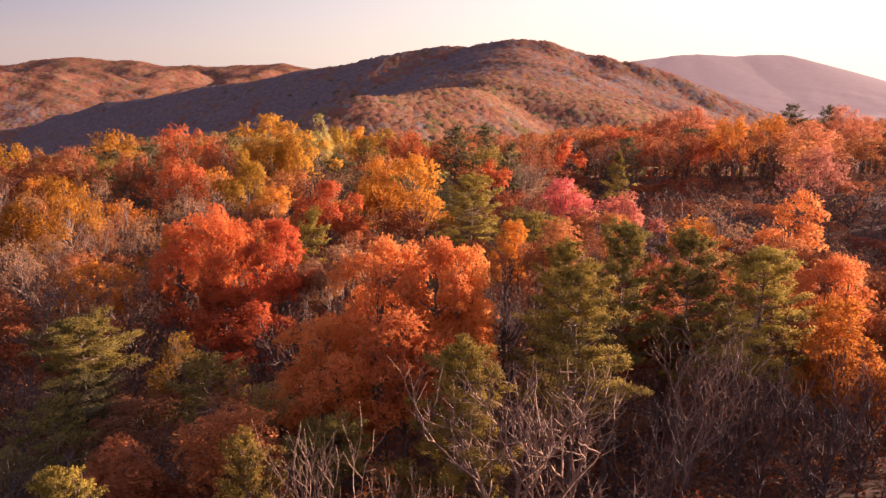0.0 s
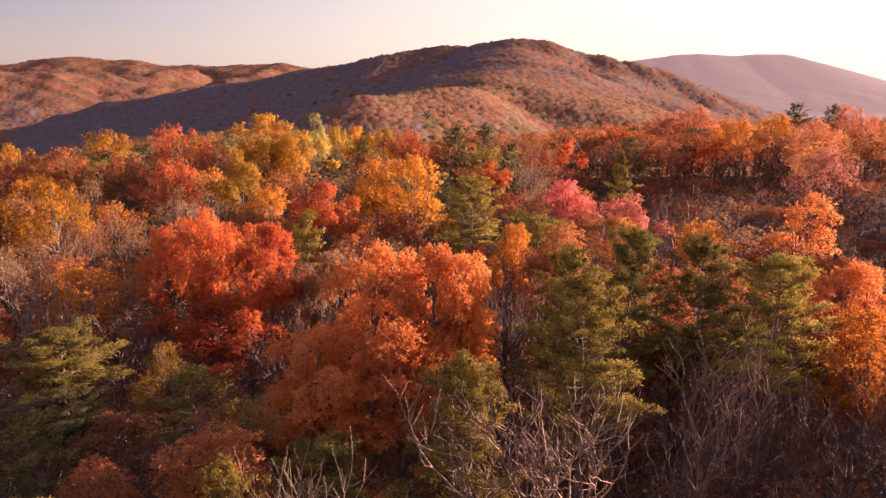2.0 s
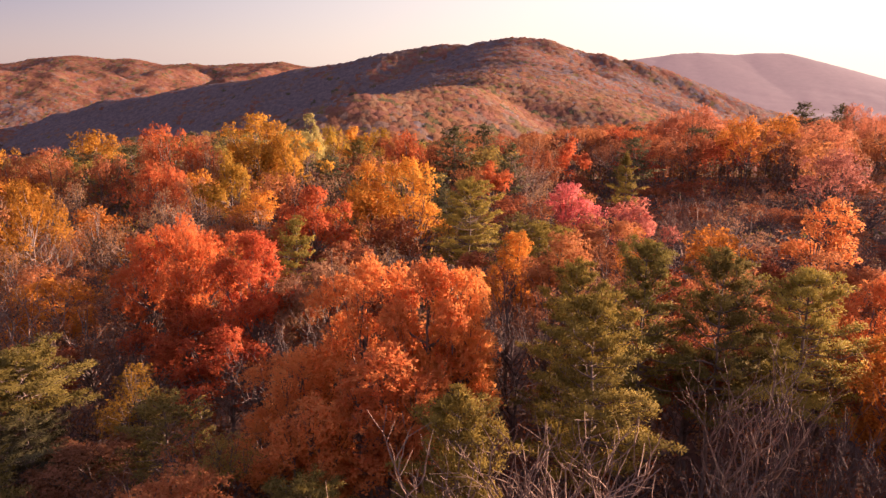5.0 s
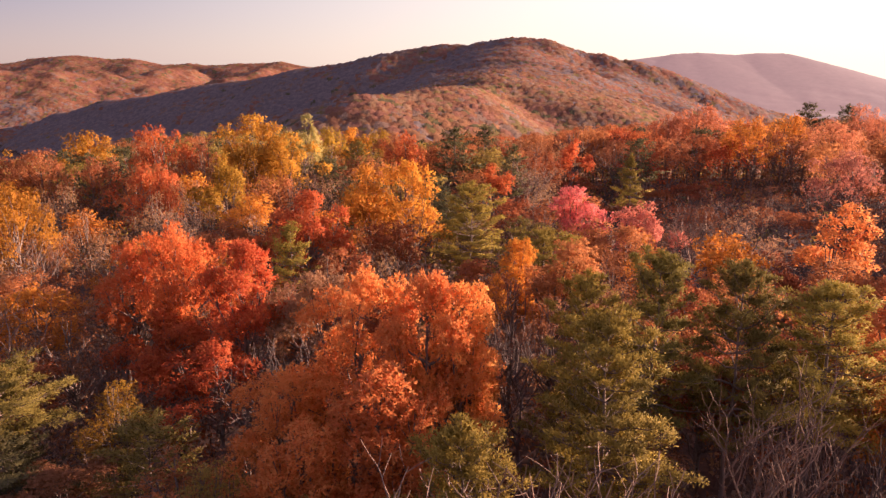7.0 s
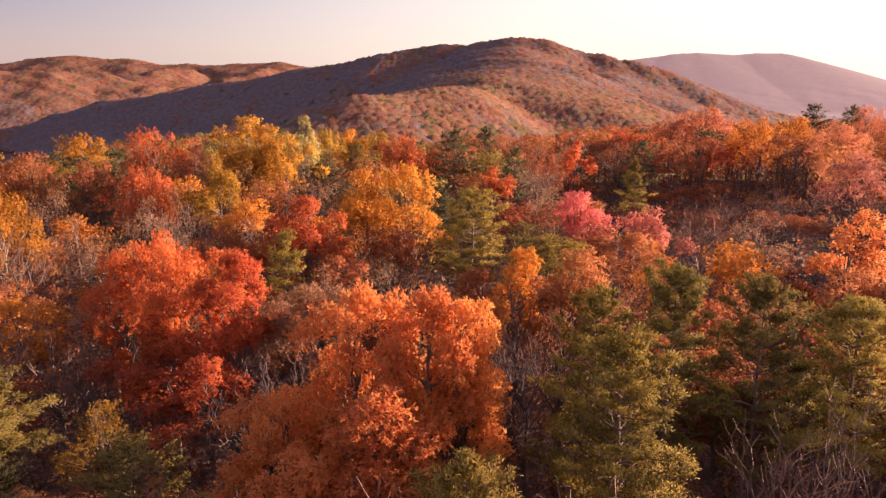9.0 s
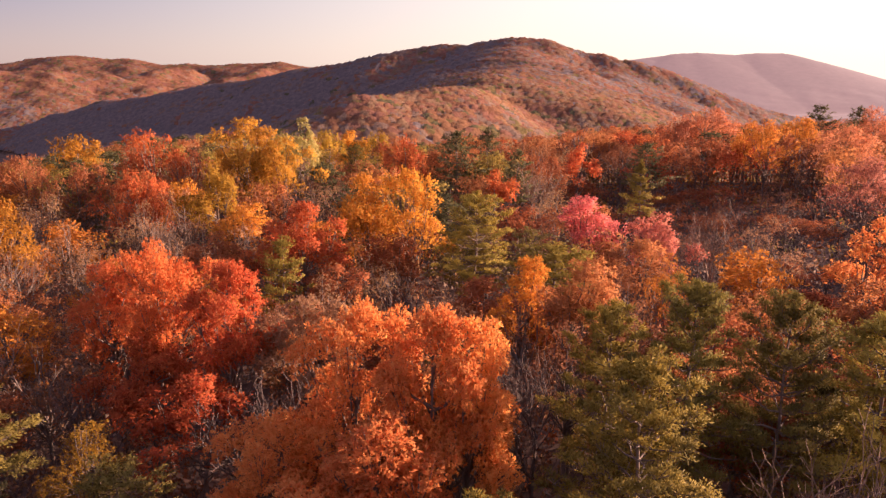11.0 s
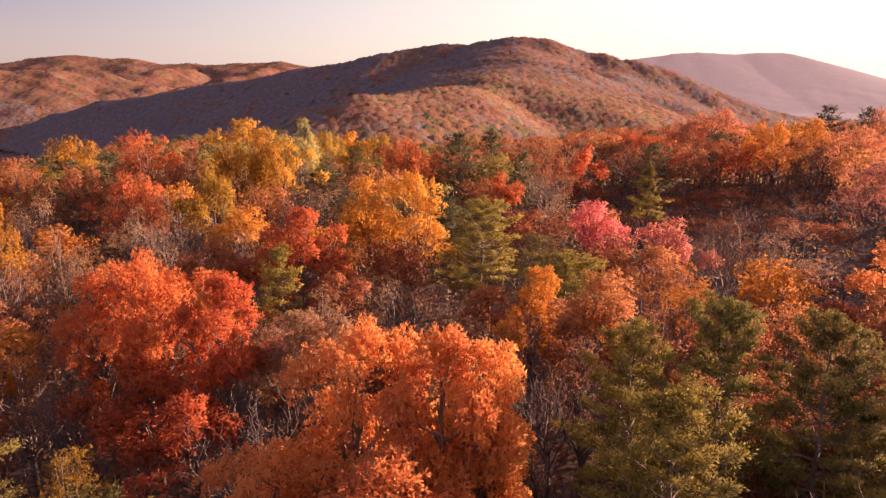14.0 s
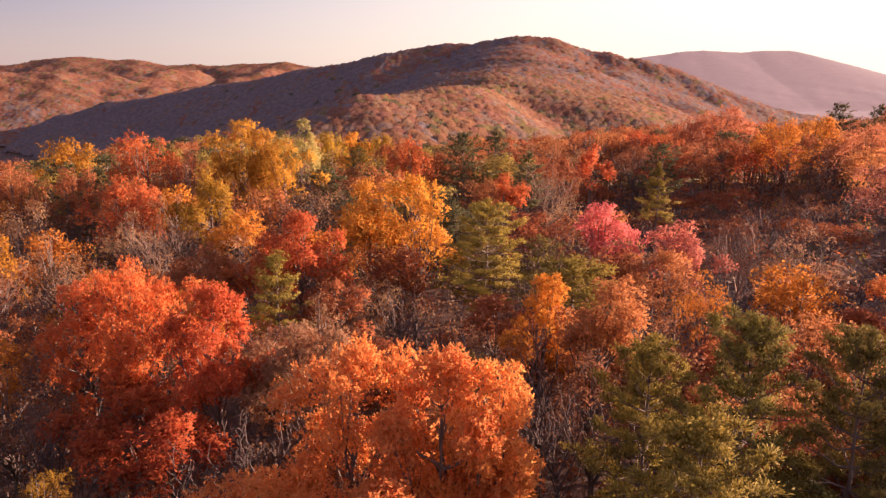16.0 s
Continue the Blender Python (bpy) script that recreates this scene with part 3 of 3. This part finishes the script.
tree("pine", "oldpine", 1.3, 34.6, 20.0, 3.6, 0)
tree("bare", "grey", 2.9, 31.3, 20.0, 5.0, 0)
tree("bare", "grey", 7.3, 30.6, 19.8, 5.2, 0)
tree("bare", "grey", 15.0, 39.5, 19.2, 4.2, 0)
tree("bare", "dark", 19.2, 37.0, 18.0, 3.8, 0)
tree("bare", "grey", -5.0, 25.8, 18.3, 3.8, 0)
tree("bare", "grey", -33.5, 58.0, 17.0, 5.0, 0)
tree("flat", "pine", -27.3, 48.6, 15.9, 4.9, 0)
# added below the flat pine in darker needles, as its shaded lower boughs
tree("pine", "darkpine", -25.6, 46.4, 12.8, 4.2, 0)
tree("broad", "copper", -11.8, 35.0, 16.0, 3.2, 0)
tree("flat", "pine", -6.6, 36.5, 14.4, 3.2, 0)
tree("sparse", "rust", -13.4, 41.0, 14.6, 3.4, 0)
tree("sparse", "olive", -11.4, 39.0, 15.4, 2.5, 0)
tree("broad", "copper", -17.6, 33.5, 14.2, 3.2, 0)
tree("sparse", "oldgold", -20.2, 50.0, 14.4, 2.8, 0)
tree("pine", "oldpine", -8.6, 27.4, 18.6, 2.3, 0)
tree("pine", "oldpine", -16.6, 26.8, 17.2, 2.4, 0)
tree("broad", "russet", -22.0, 45.0, 11.2, 3.8, 0)
tree("broad", "amber", 26.6, 43.0, 19.3, 3.0, 0)
tree("broad", "orange", 30.5, 52.0, 19.6, 3.6, 0)
tree("broad", "amber", 6.2, 66.5, 19.2, 2.6, 0)
tree("broad", "copper", 9.7, 62.5, 20.2, 3.0, 0)
tree("sparse", "gold", 17.4, 65.0, 20.2, 2.2, 0)
tree("broad", "russet", 13.2, 60.0, 17.0, 3.0, 1)
tree("broad", "tan", -9.0, 58.5, 18.8, 3.7, 0)
tree("sparse", "tan", -9.6, 68.5, 17.4, 2.8, 1)
tree("broad", "orange", 37.0, 72.0, 21.3, 3.4, 1)
tree("broad", "copper", 34.5, 66.0, 17.6, 3.2, 1)
tree("broad", "gold", 27.0, 71.0, 18.7, 3.3, 1)
tree("bare", "grey", 28.8, 86.0, 18.6, 4.4, 1)
tree("sparse", "tan", 33.4, 83.5, 18.9, 4.4, 1)
tree("broad", "pink", 23.4, 87.4, 18.6, 4.2, 1)
tree("broad", "magenta", 16.4, 88.8, 20.0, 3.3, 1)
tree("bare", "grey", 11.4, 88.5, 18.0, 3.0, 1)
tree("bare", "grey", 7.6, 80.0, 16.8, 3.0, 1)
tree("flat", "oldpine", 9.8, 73.0, 18.9, 5.2, 1)
tree("cone", "oldpine", 30.1, 118.0, 20.4, 3.6, 1)
tree("pine", "palepine", 3.2, 82.6, 21.7, 4.8, 0)
tree("broad", "gold", -8.2, 88.0, 22.8, 4.0, 1)
tree("broad", "gold", -3.4, 87.2, 23.2, 4.2, 1)
tree("broad", "rust", -5.0, 83.0, 17.4, 3.4, 1)
tree("broad", "red", -13.3, 79.6, 21.2, 4.3, 1)
tree("broad", "red", -17.0, 81.0, 18.8, 3.0, 1)
tree("pine", "oldpine", -14.2, 73.2, 19.4, 3.2, 1)
tree("bare", "dark", 12.0, 34.0, 16.5, 3.6, 0)
tree("bare", "dark", 22.8, 35.5, 17.0, 3.8, 0)
tree("bare", "dark", 26.0, 38.5, 17.0, 3.4, 0)
tree("bare", "dark", -13.0, 37.5, 14.5, 3.2, 0)
tree("bare", "grey", -1.0, 27.5, 16.0, 3.0, 0)
# the far rim of the slope
tree("tall", "yellow", -32.0, 125.0, 25.8, 5.4, 1)
tree("tall", "yellow", -28.6, 123.0, 24.8, 5.0, 1)
tree("tall", "yellow", -24.4, 122.0, 23.2, 5.4, 1)
tree("sparse", "yellow", -29.5, 119.0, 22.0, 5.4, 1)
tree("tall", "pale", -25.4, 140.0, 25.0, 3.6, 1)
tree("broad", "red", -46.5, 125.5, 24.0, 6.4, 1)
tree("broad", "red", -41.0, 122.0, 21.6, 4.6, 1)
tree("broad", "red", -40.2, 103.0, 21.0, 5.2, 1)
tree("broad", "bronze", -67.0, 141.0, 22.0, 6.0)
tree("broad", "copper", -62.0, 117.0, 21.0, 5.4, 1)
tree("broad", "rust", -69.0, 116.0, 20.2, 5.0, 1)
tree("broad", "copper", -52.5, 114.0, 20.4, 5.0, 1)
tree("broad", "bronze", -86.0, 140.0, 19.6, 6.0)
tree("broad", "oldgold", -29.6, 103.0, 22.0, 4.2, 1)
tree("sparse", "tan", -37.0, 118.0, 23.0, 4.0, 1)
tree("broad", "gold", -25.2, 98.0, 17.5, 3.4, 1)
tree("sparse", "tan", -36.0, 96.0, 18.2, 3.8, 1)
tree("sparse", "tan", -41.0, 88.0, 17.6, 3.6, 1)
tree("bare", "grey", -31.0, 92.0, 17.2, 3.4, 1)
tree("broad", "bronze", -44.2, 80.0, 21.6, 4.9, 1)
tree("broad", "bronze", -49.0, 78.0, 18.8, 4.2, 1)
tree("broad", "amber", 61.0, 145.0, 24.3, 5.6, 1)
tree("broad", "coral", 60.2, 174.0, 25.0, 6.2, 1)
tree("broad", "coral", 52.5, 172.0, 23.2, 4.8)
tree("broad", "copper", 46.5, 150.0, 19.8, 5.0)
tree("pine", "darkpine", 89.0, 179.0, 25.2, 5.0)
tree("pine", "darkpine", 99.5, 182.0, 24.6, 4.2)
tree("broad", "coral", 102.0, 178.0, 24.8, 5.4, 1)
tree("broad", "coral", 98.0, 165.0, 23.4, 5.2, 1)
tree("broad", "amber", 77.0, 166.0, 23.4, 4.8, 1)
tree("broad", "coral", 74.0, 142.0, 23.4, 5.6, 1)
tree("broad", "rosy", 61.0, 113.0, 21.3, 6.0, 1)
tree("broad", "copper", 67.5, 130.0, 21.0, 5.0)
tree("pine", "darkpine", 37.0, 139.0, 20.6, 5.0)
tree("broad", "scarlet", 24.0, 135.0, 21.2, 4.0)
tree("pine", "darkpine", 12.0, 127.0, 20.8, 4.0)
tree("pine", "darkpine", 2.8, 139.0, 22.8, 5.0)
tree("pine", "darkpine", 8.5, 150.0, 22.2, 4.6)
tree("broad", "red", -6.5, 135.0, 22.2, 4.6)
tree("broad", "oldgold", -24.5, 165.0, 20.6, 4.6, 1)
tree("broad", "gold", -19.4, 160.0, 21.0, 4.2, 1)
tree("broad", "oldgold", -14.4, 158.0, 20.8, 4.6, 1)
tree("pine", "pine", -17.0, 152.0, 19.0, 4.0, 1)
tree("broad", "copper", -9.6, 150.0, 20.6, 4.4, 1)
tree("bare", "grey", 14.5, 117.0, 20.2, 3.6, 1)
tree("broad", "red", 7.8, 118.0, 19.0, 3.6)


RIM_WAY = (-0.66, -0.56, -0.48, -0.40, -0.27, -0.18, -0.15, -0.07, 0.02, 0.10, 0.18, 0.26, 0.34, 0.42, 0.5, 0.66)
RIM_DROP = (0.125, 0.112, 0.10, 0.083, 0.075, 0.074, 0.096, 0.10, 0.083, 0.085, 0.073, 0.069, 0.058, 0.068, 0.06, 0.056)


def fill_forest():
    """The rest of the wood, between the trees above: lower, and in the colours of its surroundings."""
    rng = random.Random(41)
    tops = np.array(PLANTED)
    tall_d, tall_way = np.hypot(tops[:, 0], tops[:, 1] - 10), np.arctan2(tops[:, 0], tops[:, 1] - 10)
    for _ in range(9000):
        y = 6 + 234 * rng.random() ** 0.7
        x = rng.uniform(-1, 1) * (0.69 * y + 9)
        d = np.hypot(tops[:, 0] - x, tops[:, 1] - y)
        w = 1 / (d + 3) ** 2
        mean = float(np.sum(w * np.maximum(tops[:, 2], 16)) / np.sum(w))
        reach = rng.uniform(3.2, 4.6) + 2.2 * min(max((y - 50) / 90, 0), 1)
        now = np.array(PLANTED)
        gap = np.hypot(now[:, 0] - x, now[:, 1] - y) - (0.55 if y < 48 else (0.47 if x > 26 else (0.53 if x > 14 else 0.56))) * (now[:, 3] + reach)
        if gap.min() < 0:
            continue
        top = mean - rng.uniform(1.6, 4.0)
        if 90 < y < 135 and -5 < x < 48:
            top -= 1.5
        if y > 110:
            # the wood drops away behind its rim, more so towards the valley side
            top = min(top, 33.0 - y * float(np.interp(x / y, RIM_WAY, RIM_DROP)) - rng.uniform(0.3, 2.5))
        # lower trees stand in front of the tall ones, not over them
        reach_at = np.hypot(x, y - 10)
        ahead = (tall_d > reach_at + 2) & (np.abs(tall_way - math.atan2(x, y - 10)) < (0.4 * tops[:, 3] / tall_d + 0.45 * reach / reach_at))
        if y > 45 and ahead.any():
            top = min(top, float(np.min(33.7 - (33.7 - (tops[ahead, 2] - 0.75 * tops[ahead, 3])) * reach_at / tall_d[ahead])))
        if top - float(land(x, y)) < 7:
            continue
        if y < 48:
            palette = ("russet", "russet", "rust", "russet") if x > 1 else ("bare", "russet", "rust", "russet", "pine")
            top = 10.0 + rng.uniform(0, 4.5)
        elif y < 62:
            palette = ("bare", "rust", "rust", "russet", "copper", "pine")
        elif x < -14 and y < 115:
            palette = ("bare", "tan", "tan", "tan", "faded", "copper", "copper", "amber", "russet")
        elif x > 20 and 72 < y < 150:
            palette = ("russet", "rust", "bare", "bare", "bare")
            # kept low, with darkened bare trees, to make the shaded gap
            top = max(top - 7.0, float(land(x, y)) + 6)
        elif x > 14:
            palette = ("rust", "russet", "rust", "copper", "copper", "tan", "bare", "red", "pine")
        elif y > 115:
            palette = ("pine", "olive", "pine", "olive", "copper", "rust", "tan")
        else:
            palette = ("bare", "tan", "rust", "copper", "pine", "russet")
        colour = rng.choice(palette)
        near = 1 if y < 88 else 2
        if y < 48 and colour == "rust":
            tree("sparse", "rust", x, y, top, reach, near)
        elif colour == "bare":
            # darkened bark in the foreground and the right-hand gap, where shade lies
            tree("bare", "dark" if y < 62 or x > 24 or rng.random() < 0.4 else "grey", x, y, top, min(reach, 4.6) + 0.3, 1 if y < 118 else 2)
        elif colour == "pine":
            tree("pine", "darkpine" if y > 100 else "pine", x, y, top, reach, near)
        elif colour in ("tan", "russet", "faded"):
            tree("sparse", colour, x, y, top, reach, near)
        else:
            tree("broad", colour, x, y, top, reach, near)
    # the same wood goes on, unseen, beside and behind the start
    for _ in range(560):
        y = rng.uniform(-38, 135)
        edge = 0.69 * max(y, 0) + 12
        x = rng.uniform(-45, 60) if y < 4 else rng.uniform(edge, edge + 62)
        now = np.array(PLANTED)
        if (np.hypot(now[:, 0] - x, now[:, 1] - y) - 0.72 * (now[:, 3] + 5)).min() < 0:
            continue
        # trees right of the view are added, and sized, to block the low sun
        tall = rng.uniform(16, 18.5) if 4 < y < 65 else rng.uniform(18, 21) if y > 4 else rng.uniform(11, 14)
        tree("broad", rng.choice(("rust", "copper", "amber", "red")), x, y, float(land(x, y)) + tall, rng.uniform(4.6, 5.5), 3)


fill_forest()

# ---- far woods ----
FAR_COLOURS = ["rust", "copper", "tan", "amber", "olive", "russet", "red", "darkpine", "faded", "twig"]


def far_wood(name, label, seed, count, box, sprays, size, reach, high, weights):
    """A wood on the hills, seen from far: many crowns of leaf clumps that close over the slope."""
    rng = np.random.default_rng(seed)
    x0, x1, y0, y1 = box
    x, y = rng.uniform(x0, x1, count), rng.uniform(y0, y1, count)
    seen = np.abs(x) < 0.70 * y + 30
    x, y = x[seen], y[seen]
    n = len(x)
    z = land(x, y)
    r = reach * rng.uniform(0.65, 1.35, n)
    h = high * rng.uniform(0.6, 1.2, n)
    d = unit(rng.normal(0, 1, (n, sprays, 3)) + np.array([0, 0, 0.5]))
    at = np.stack([x, y, z + h * 0.5], -1)[:, None] + d * rng.uniform(0.7, 1.05, (n, sprays, 1)) * np.stack([r, r, h * 0.5], -1)[:, None]
    v, f = cards(rng, at.reshape(-1, 3), d.reshape(-1, 3), size, size * 0.8, 0.3)
    p = np.array(weights, float)
    tint = waves(x * 2.1 + 50, y * 2.1)
    pick = rng.choice(len(p), n, p=p / p.sum())
    pick = np.where((tint > 0.9) & (rng.random(n) < 0.6), 7, pick)
    me = mesh_of(name, v, f, [LEAF[c] for c in FAR_COLOURS], np.repeat(pick, sprays))
    tagged(new(name, me), label, "forest", kind="stuff")


far_wood("valley_wood", "mixed autumn trees in the valley behind the slope", 5, 1100, (-300, 300, 215, 360), 110, 0.95, 4.8, 13, (4, 4, 3, 2, 3, 3, 1, 3, 1, 3))

def far_canopy(name, label, seed, box, space, cell, rise, clumps, leaf, weights, low_line, floor=8.0):
    """Closed woods on a far hill: one rolling roof of rounded crowns, with loose clumps of leaves standing out of it."""
    rng = np.random.default_rng(seed)
    x0, x1, y0, y1 = box
    # one crown in every cell of a coarse net, out of line
    cols, rows = int((x1 - x0) / space) + 1, int((y1 - y0) / space) + 1
    cx = x0 + (np.arange(cols)[None, :] + 0.5 * (np.arange(rows) % 2)[:, None] + rng.uniform(-0.38, 0.38, (rows, cols))) * space
    cy = y0 + (np.arange(rows)[:, None] + rng.uniform(-0.38, 0.38, (rows, cols))) * space
    cz = land(cx, cy)
    tall, wide = rise * rng.uniform(0.55, 1.3, (rows, cols)), space * rng.uniform(0.62, 0.95, (rows, cols))
    # what lies behind a crest is left as ground
    lift, over = (cz + 16 - 33) / cy, np.full(cx.shape, -9.0)
    for share in np.linspace(0.3, 0.97, 20):
        over = np.maximum(over, (land(cx * share, cy * share) - 33) / (cy * share))
    seen = (cz > VALLEY + floor) & (lift > over) & (np.abs(cx) < 0.70 * cy + 30)
    # stands of one kind, mixed at their edges; more conifers on low ground
    p = np.log(np.array(weights, float) + 1e-6) + rng.gumbel(0, 0.9, (rows, cols, len(weights)))
    for k in range(len(weights)):
        p[..., k] += 0.9 * waves(cx * 2.3 + 371 * k, cy * 2.3 - 217 * k)
    low_ground = np.clip((low_line - cz) / 60, 0, 1)
    # shade painted in: greyer, darker crowns on the side away from the sun
    shade_side = np.clip((land(cx + 30, cy) - land(cx - 30, cy)) / 18 - 0.2, 0, 1)
    p[..., 7] += 4.6 * shade_side
    p[..., 5] += 2.4 * shade_side
    p[..., 6] += 2.2 * shade_side
    p[..., 6] += 0.8 * low_ground
    # grey low on the slope stands for the blue of its shade
    p[..., 7] += 1.2 * low_ground
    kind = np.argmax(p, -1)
    # the roof: at every point the highest of the crowns around it
    nx, ny = int((x1 - x0) / cell), int((y1 - y0) / cell)
    gx, gy = np.meshgrid(x0 + np.arange(nx + 1) * cell, y0 + np.arange(ny + 1) * cell)
    gx, gy = gx + rng.uniform(-0.3, 0.3, gx.shape) * cell, gy + rng.uniform(-0.3, 0.3, gy.shape) * cell
    roof, who = np.full(gx.shape, -9.0), np.zeros(gx.shape, int)
    bi, bj = np.round((gy - y0) / space).astype(int), np.floor((gx - x0) / space).astype(int)
    for di in (-1, 0, 1):
        for dj in (-1, 0, 1):
            i, j = np.clip(bi + di, 0, rows - 1), np.clip(bj + dj, 0, cols - 1)
            d = np.hypot(gx - cx[i, j], gy - cy[i, j]) / wide[i, j]
            h = tall[i, j] * (1 - d * d)
            better = h > roof
            roof, who = np.where(better, h, roof), np.where(better, i * cols + j, who)
    roof = np.maximum(roof, -0.5 * rise)
    gz = land(gx, gy) + 3.0 + roof + rng.uniform(-0.22, 0.22, gx.shape) * rise
    q = np.arange(ny)[:, None] * (nx + 1) + np.arange(nx)[None, :]
    f = np.stack([q, q + 1, q + nx + 2, q + nx + 1], -1).reshape(-1, 4)
    owner = who[:-1, :-1].reshape(-1)
    keep = seen.reshape(-1)[owner]
    f, owner = f[keep], owner[keep]
    used, f = np.unique(f, return_inverse=True)
    f = f.reshape(-1, 4)
    v = np.stack([gx, gy, gz], -1).reshape(-1, 3)[used]
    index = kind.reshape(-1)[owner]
    if clumps:
        x, y, z, t, w, k = (a[seen] for a in (cx, cy, cz, tall, wide, kind))
        n = len(x)
        d = unit(rng.normal(0, 1, (n, clumps, 3)) * np.array([1, 1, 0.6]) + np.array([0, 0, 0.75]))
        at = np.stack([x, y, z + 2.8], -1)[:, None] + d * rng.uniform(0.9, 1.15, (n, clumps, 1)) * np.stack([w * 0.75, w * 0.75, t * 1.1], -1)[:, None]
        cv, cf = cards(rng, at.reshape(-1, 3), d.reshape(-1, 3), leaf, leaf * 0.8, 0.35)
        f = np.concatenate([f, cf + len(v)])
        v = np.concatenate([v, cv])
        index = np.concatenate([index, np.repeat(k, clumps)])
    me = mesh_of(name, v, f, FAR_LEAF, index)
    me.polygons.foreach_set("use_smooth", np.ones(len(me.polygons), bool))
    # leaves have no hard shading: part the roundness of the crowns, part the lie of the slope
    own = np.zeros(len(v) * 3, np.float32)
    me.vertices.foreach_get("normal", own)
    own = own.reshape(-1, 3)
    lie = unit(np.stack([land(v[:, 0] - 14, v[:, 1]) - land(v[:, 0] + 14, v[:, 1]), land(v[:, 0], v[:, 1] - 14) - land(v[:, 0], v[:, 1] + 14), np.full(len(v), 28.0)], -1))
    me.normals_split_custom_set_from_vertices(unit(own * 0.32 + lie * 0.68).tolist())
    tagged(new(name, me), label, "forest", kind="stuff")


far_wood("rim_brush", "low brush and saplings under the trees of the rim", 15, 1500, (-130, 150, 98, 218), 36, 0.6, 2.6, 5.5, (3, 2, 2, 0, 1.5, 5, 0, 1.5, 0, 3))
far_canopy("spur_wood", "orange and tan autumn trees on the near spur", 6, (-330, 480, 600, 1080), 7.5, 2.0, 3.8, 26, 0.85, (3, 6, 5, 4, 2.5, 3, 0.7, 0.3), -60)
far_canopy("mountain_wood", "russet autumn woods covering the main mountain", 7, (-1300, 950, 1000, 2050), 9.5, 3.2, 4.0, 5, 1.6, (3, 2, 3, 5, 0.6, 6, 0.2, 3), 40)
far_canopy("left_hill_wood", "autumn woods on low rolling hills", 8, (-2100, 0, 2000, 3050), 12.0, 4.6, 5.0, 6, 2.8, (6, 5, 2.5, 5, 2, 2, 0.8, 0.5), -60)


def far_mountain():
    """The mountain on the skyline, nearly four kilometres off, its pale haze put in as emission."""
    m = rough_material("haze_glow_mountain_woods", (0.022, 0.016, 0.014), (0.06, 0.038, 0.031), 0.035, 0.25)
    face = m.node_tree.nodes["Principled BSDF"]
    # pink glow over a near-black base stands in for light scattered by the air
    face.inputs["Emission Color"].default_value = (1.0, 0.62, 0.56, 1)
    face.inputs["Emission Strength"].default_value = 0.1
    xs, ys = np.linspace(200, 2900, 240), np.linspace(2250, 4100, 130)
    gx, gy = np.meshgrid(xs, ys)
    rng = np.random.default_rng(3)
    gz = land(gx, gy) - 2 + 20 * np.clip((gy - 2300) / 900, 0, 1) + rng.uniform(-1.6, 1.6, gx.shape) * np.clip((gy - 3700) / 200, 0.05, 1)
    verts = np.stack([gx, gy, gz], -1).reshape(-1, 3)
    i = np.arange(len(ys) - 1)[:, None] * len(xs) + np.arange(len(xs) - 1)[None, :]
    faces = np.stack([i, i + 1, i + 1 + len(xs), i + len(xs)], -1).reshape(-1, 4)
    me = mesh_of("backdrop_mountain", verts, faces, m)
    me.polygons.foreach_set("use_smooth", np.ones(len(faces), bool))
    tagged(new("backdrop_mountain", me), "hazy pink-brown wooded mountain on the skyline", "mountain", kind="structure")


far_mountain()
far_canopy("plain_wood", "low woods between the mountains", 9, (100, 2300, 1650, 3100), 15.0, 6.0, 4.0, 0, 4, (2, 2, 4, 4, 0.5, 5, 0.5, 2), -150, -60.0)


def undergrowth():
    """Brush, saplings and dead leaves under the trees of the near slope."""
    rng = np.random.default_rng(77)
    n = 2000
    y = 8 + 92 * rng.random(n) ** 0.8
    x = rng.uniform(-1, 1, n) * (0.72 * y + 12)
    z = land(x, y)
    high = rng.uniform(2.0, 9.5, n) * (0.6 + 0.4 * rng.random(n))
    r = rng.uniform(0.9, 2.2, n)
    sprays = 40
    d = unit(rng.normal(0, 1, (n, sprays, 3)))
    at = np.stack([x, y, z + high * 0.62], -1)[:, None] + d * rng.uniform(0.3, 1, (n, sprays, 1)) * np.stack([r, r, high * 0.4], -1)[:, None]
    v, f = cards(rng, at.reshape(-1, 3), d.reshape(-1, 3), 0.36, 0.27, 0.8)
    kinds = ["russet", "rust", "tan", "russet", "twig"]
    pick = rng.choice(5, n, p=[0.26, 0.2, 0.19, 0.13, 0.22])
    me = mesh_of("undergrowth", v, f, [LEAF[c] for c in kinds], np.repeat(pick, sprays))
    tagged(new("undergrowth", me), "brown and russet brush under the trees", "undergrowth", kind="stuff")
    stems = []
    for i in range(0, n, 2):
        for _ in range(3):
            a, lean = rng.uniform(0, 6.28), rng.uniform(0.1, 0.5)
            foot = np.array([x[i], y[i], z[i] - 0.1])
            tip = foot + np.array([math.cos(a) * lean, math.sin(a) * lean, 1.0]) * high[i] * rng.uniform(0.7, 1.1)
            stems.append((bowed(rng, foot, tip, 3, 0.03), np.array([0.03, 0.022, 0.01])))
    v, f = tubes(stems, 3)
    # stems take the darkened bark as the shaded ground behind the bare trees
    tagged(new("brushwood", mesh_of("brushwood", v, f, SHADED_TWIG)), "thin shade-darkened stems of brush and saplings", "undergrowth", kind="stuff")


undergrowth()
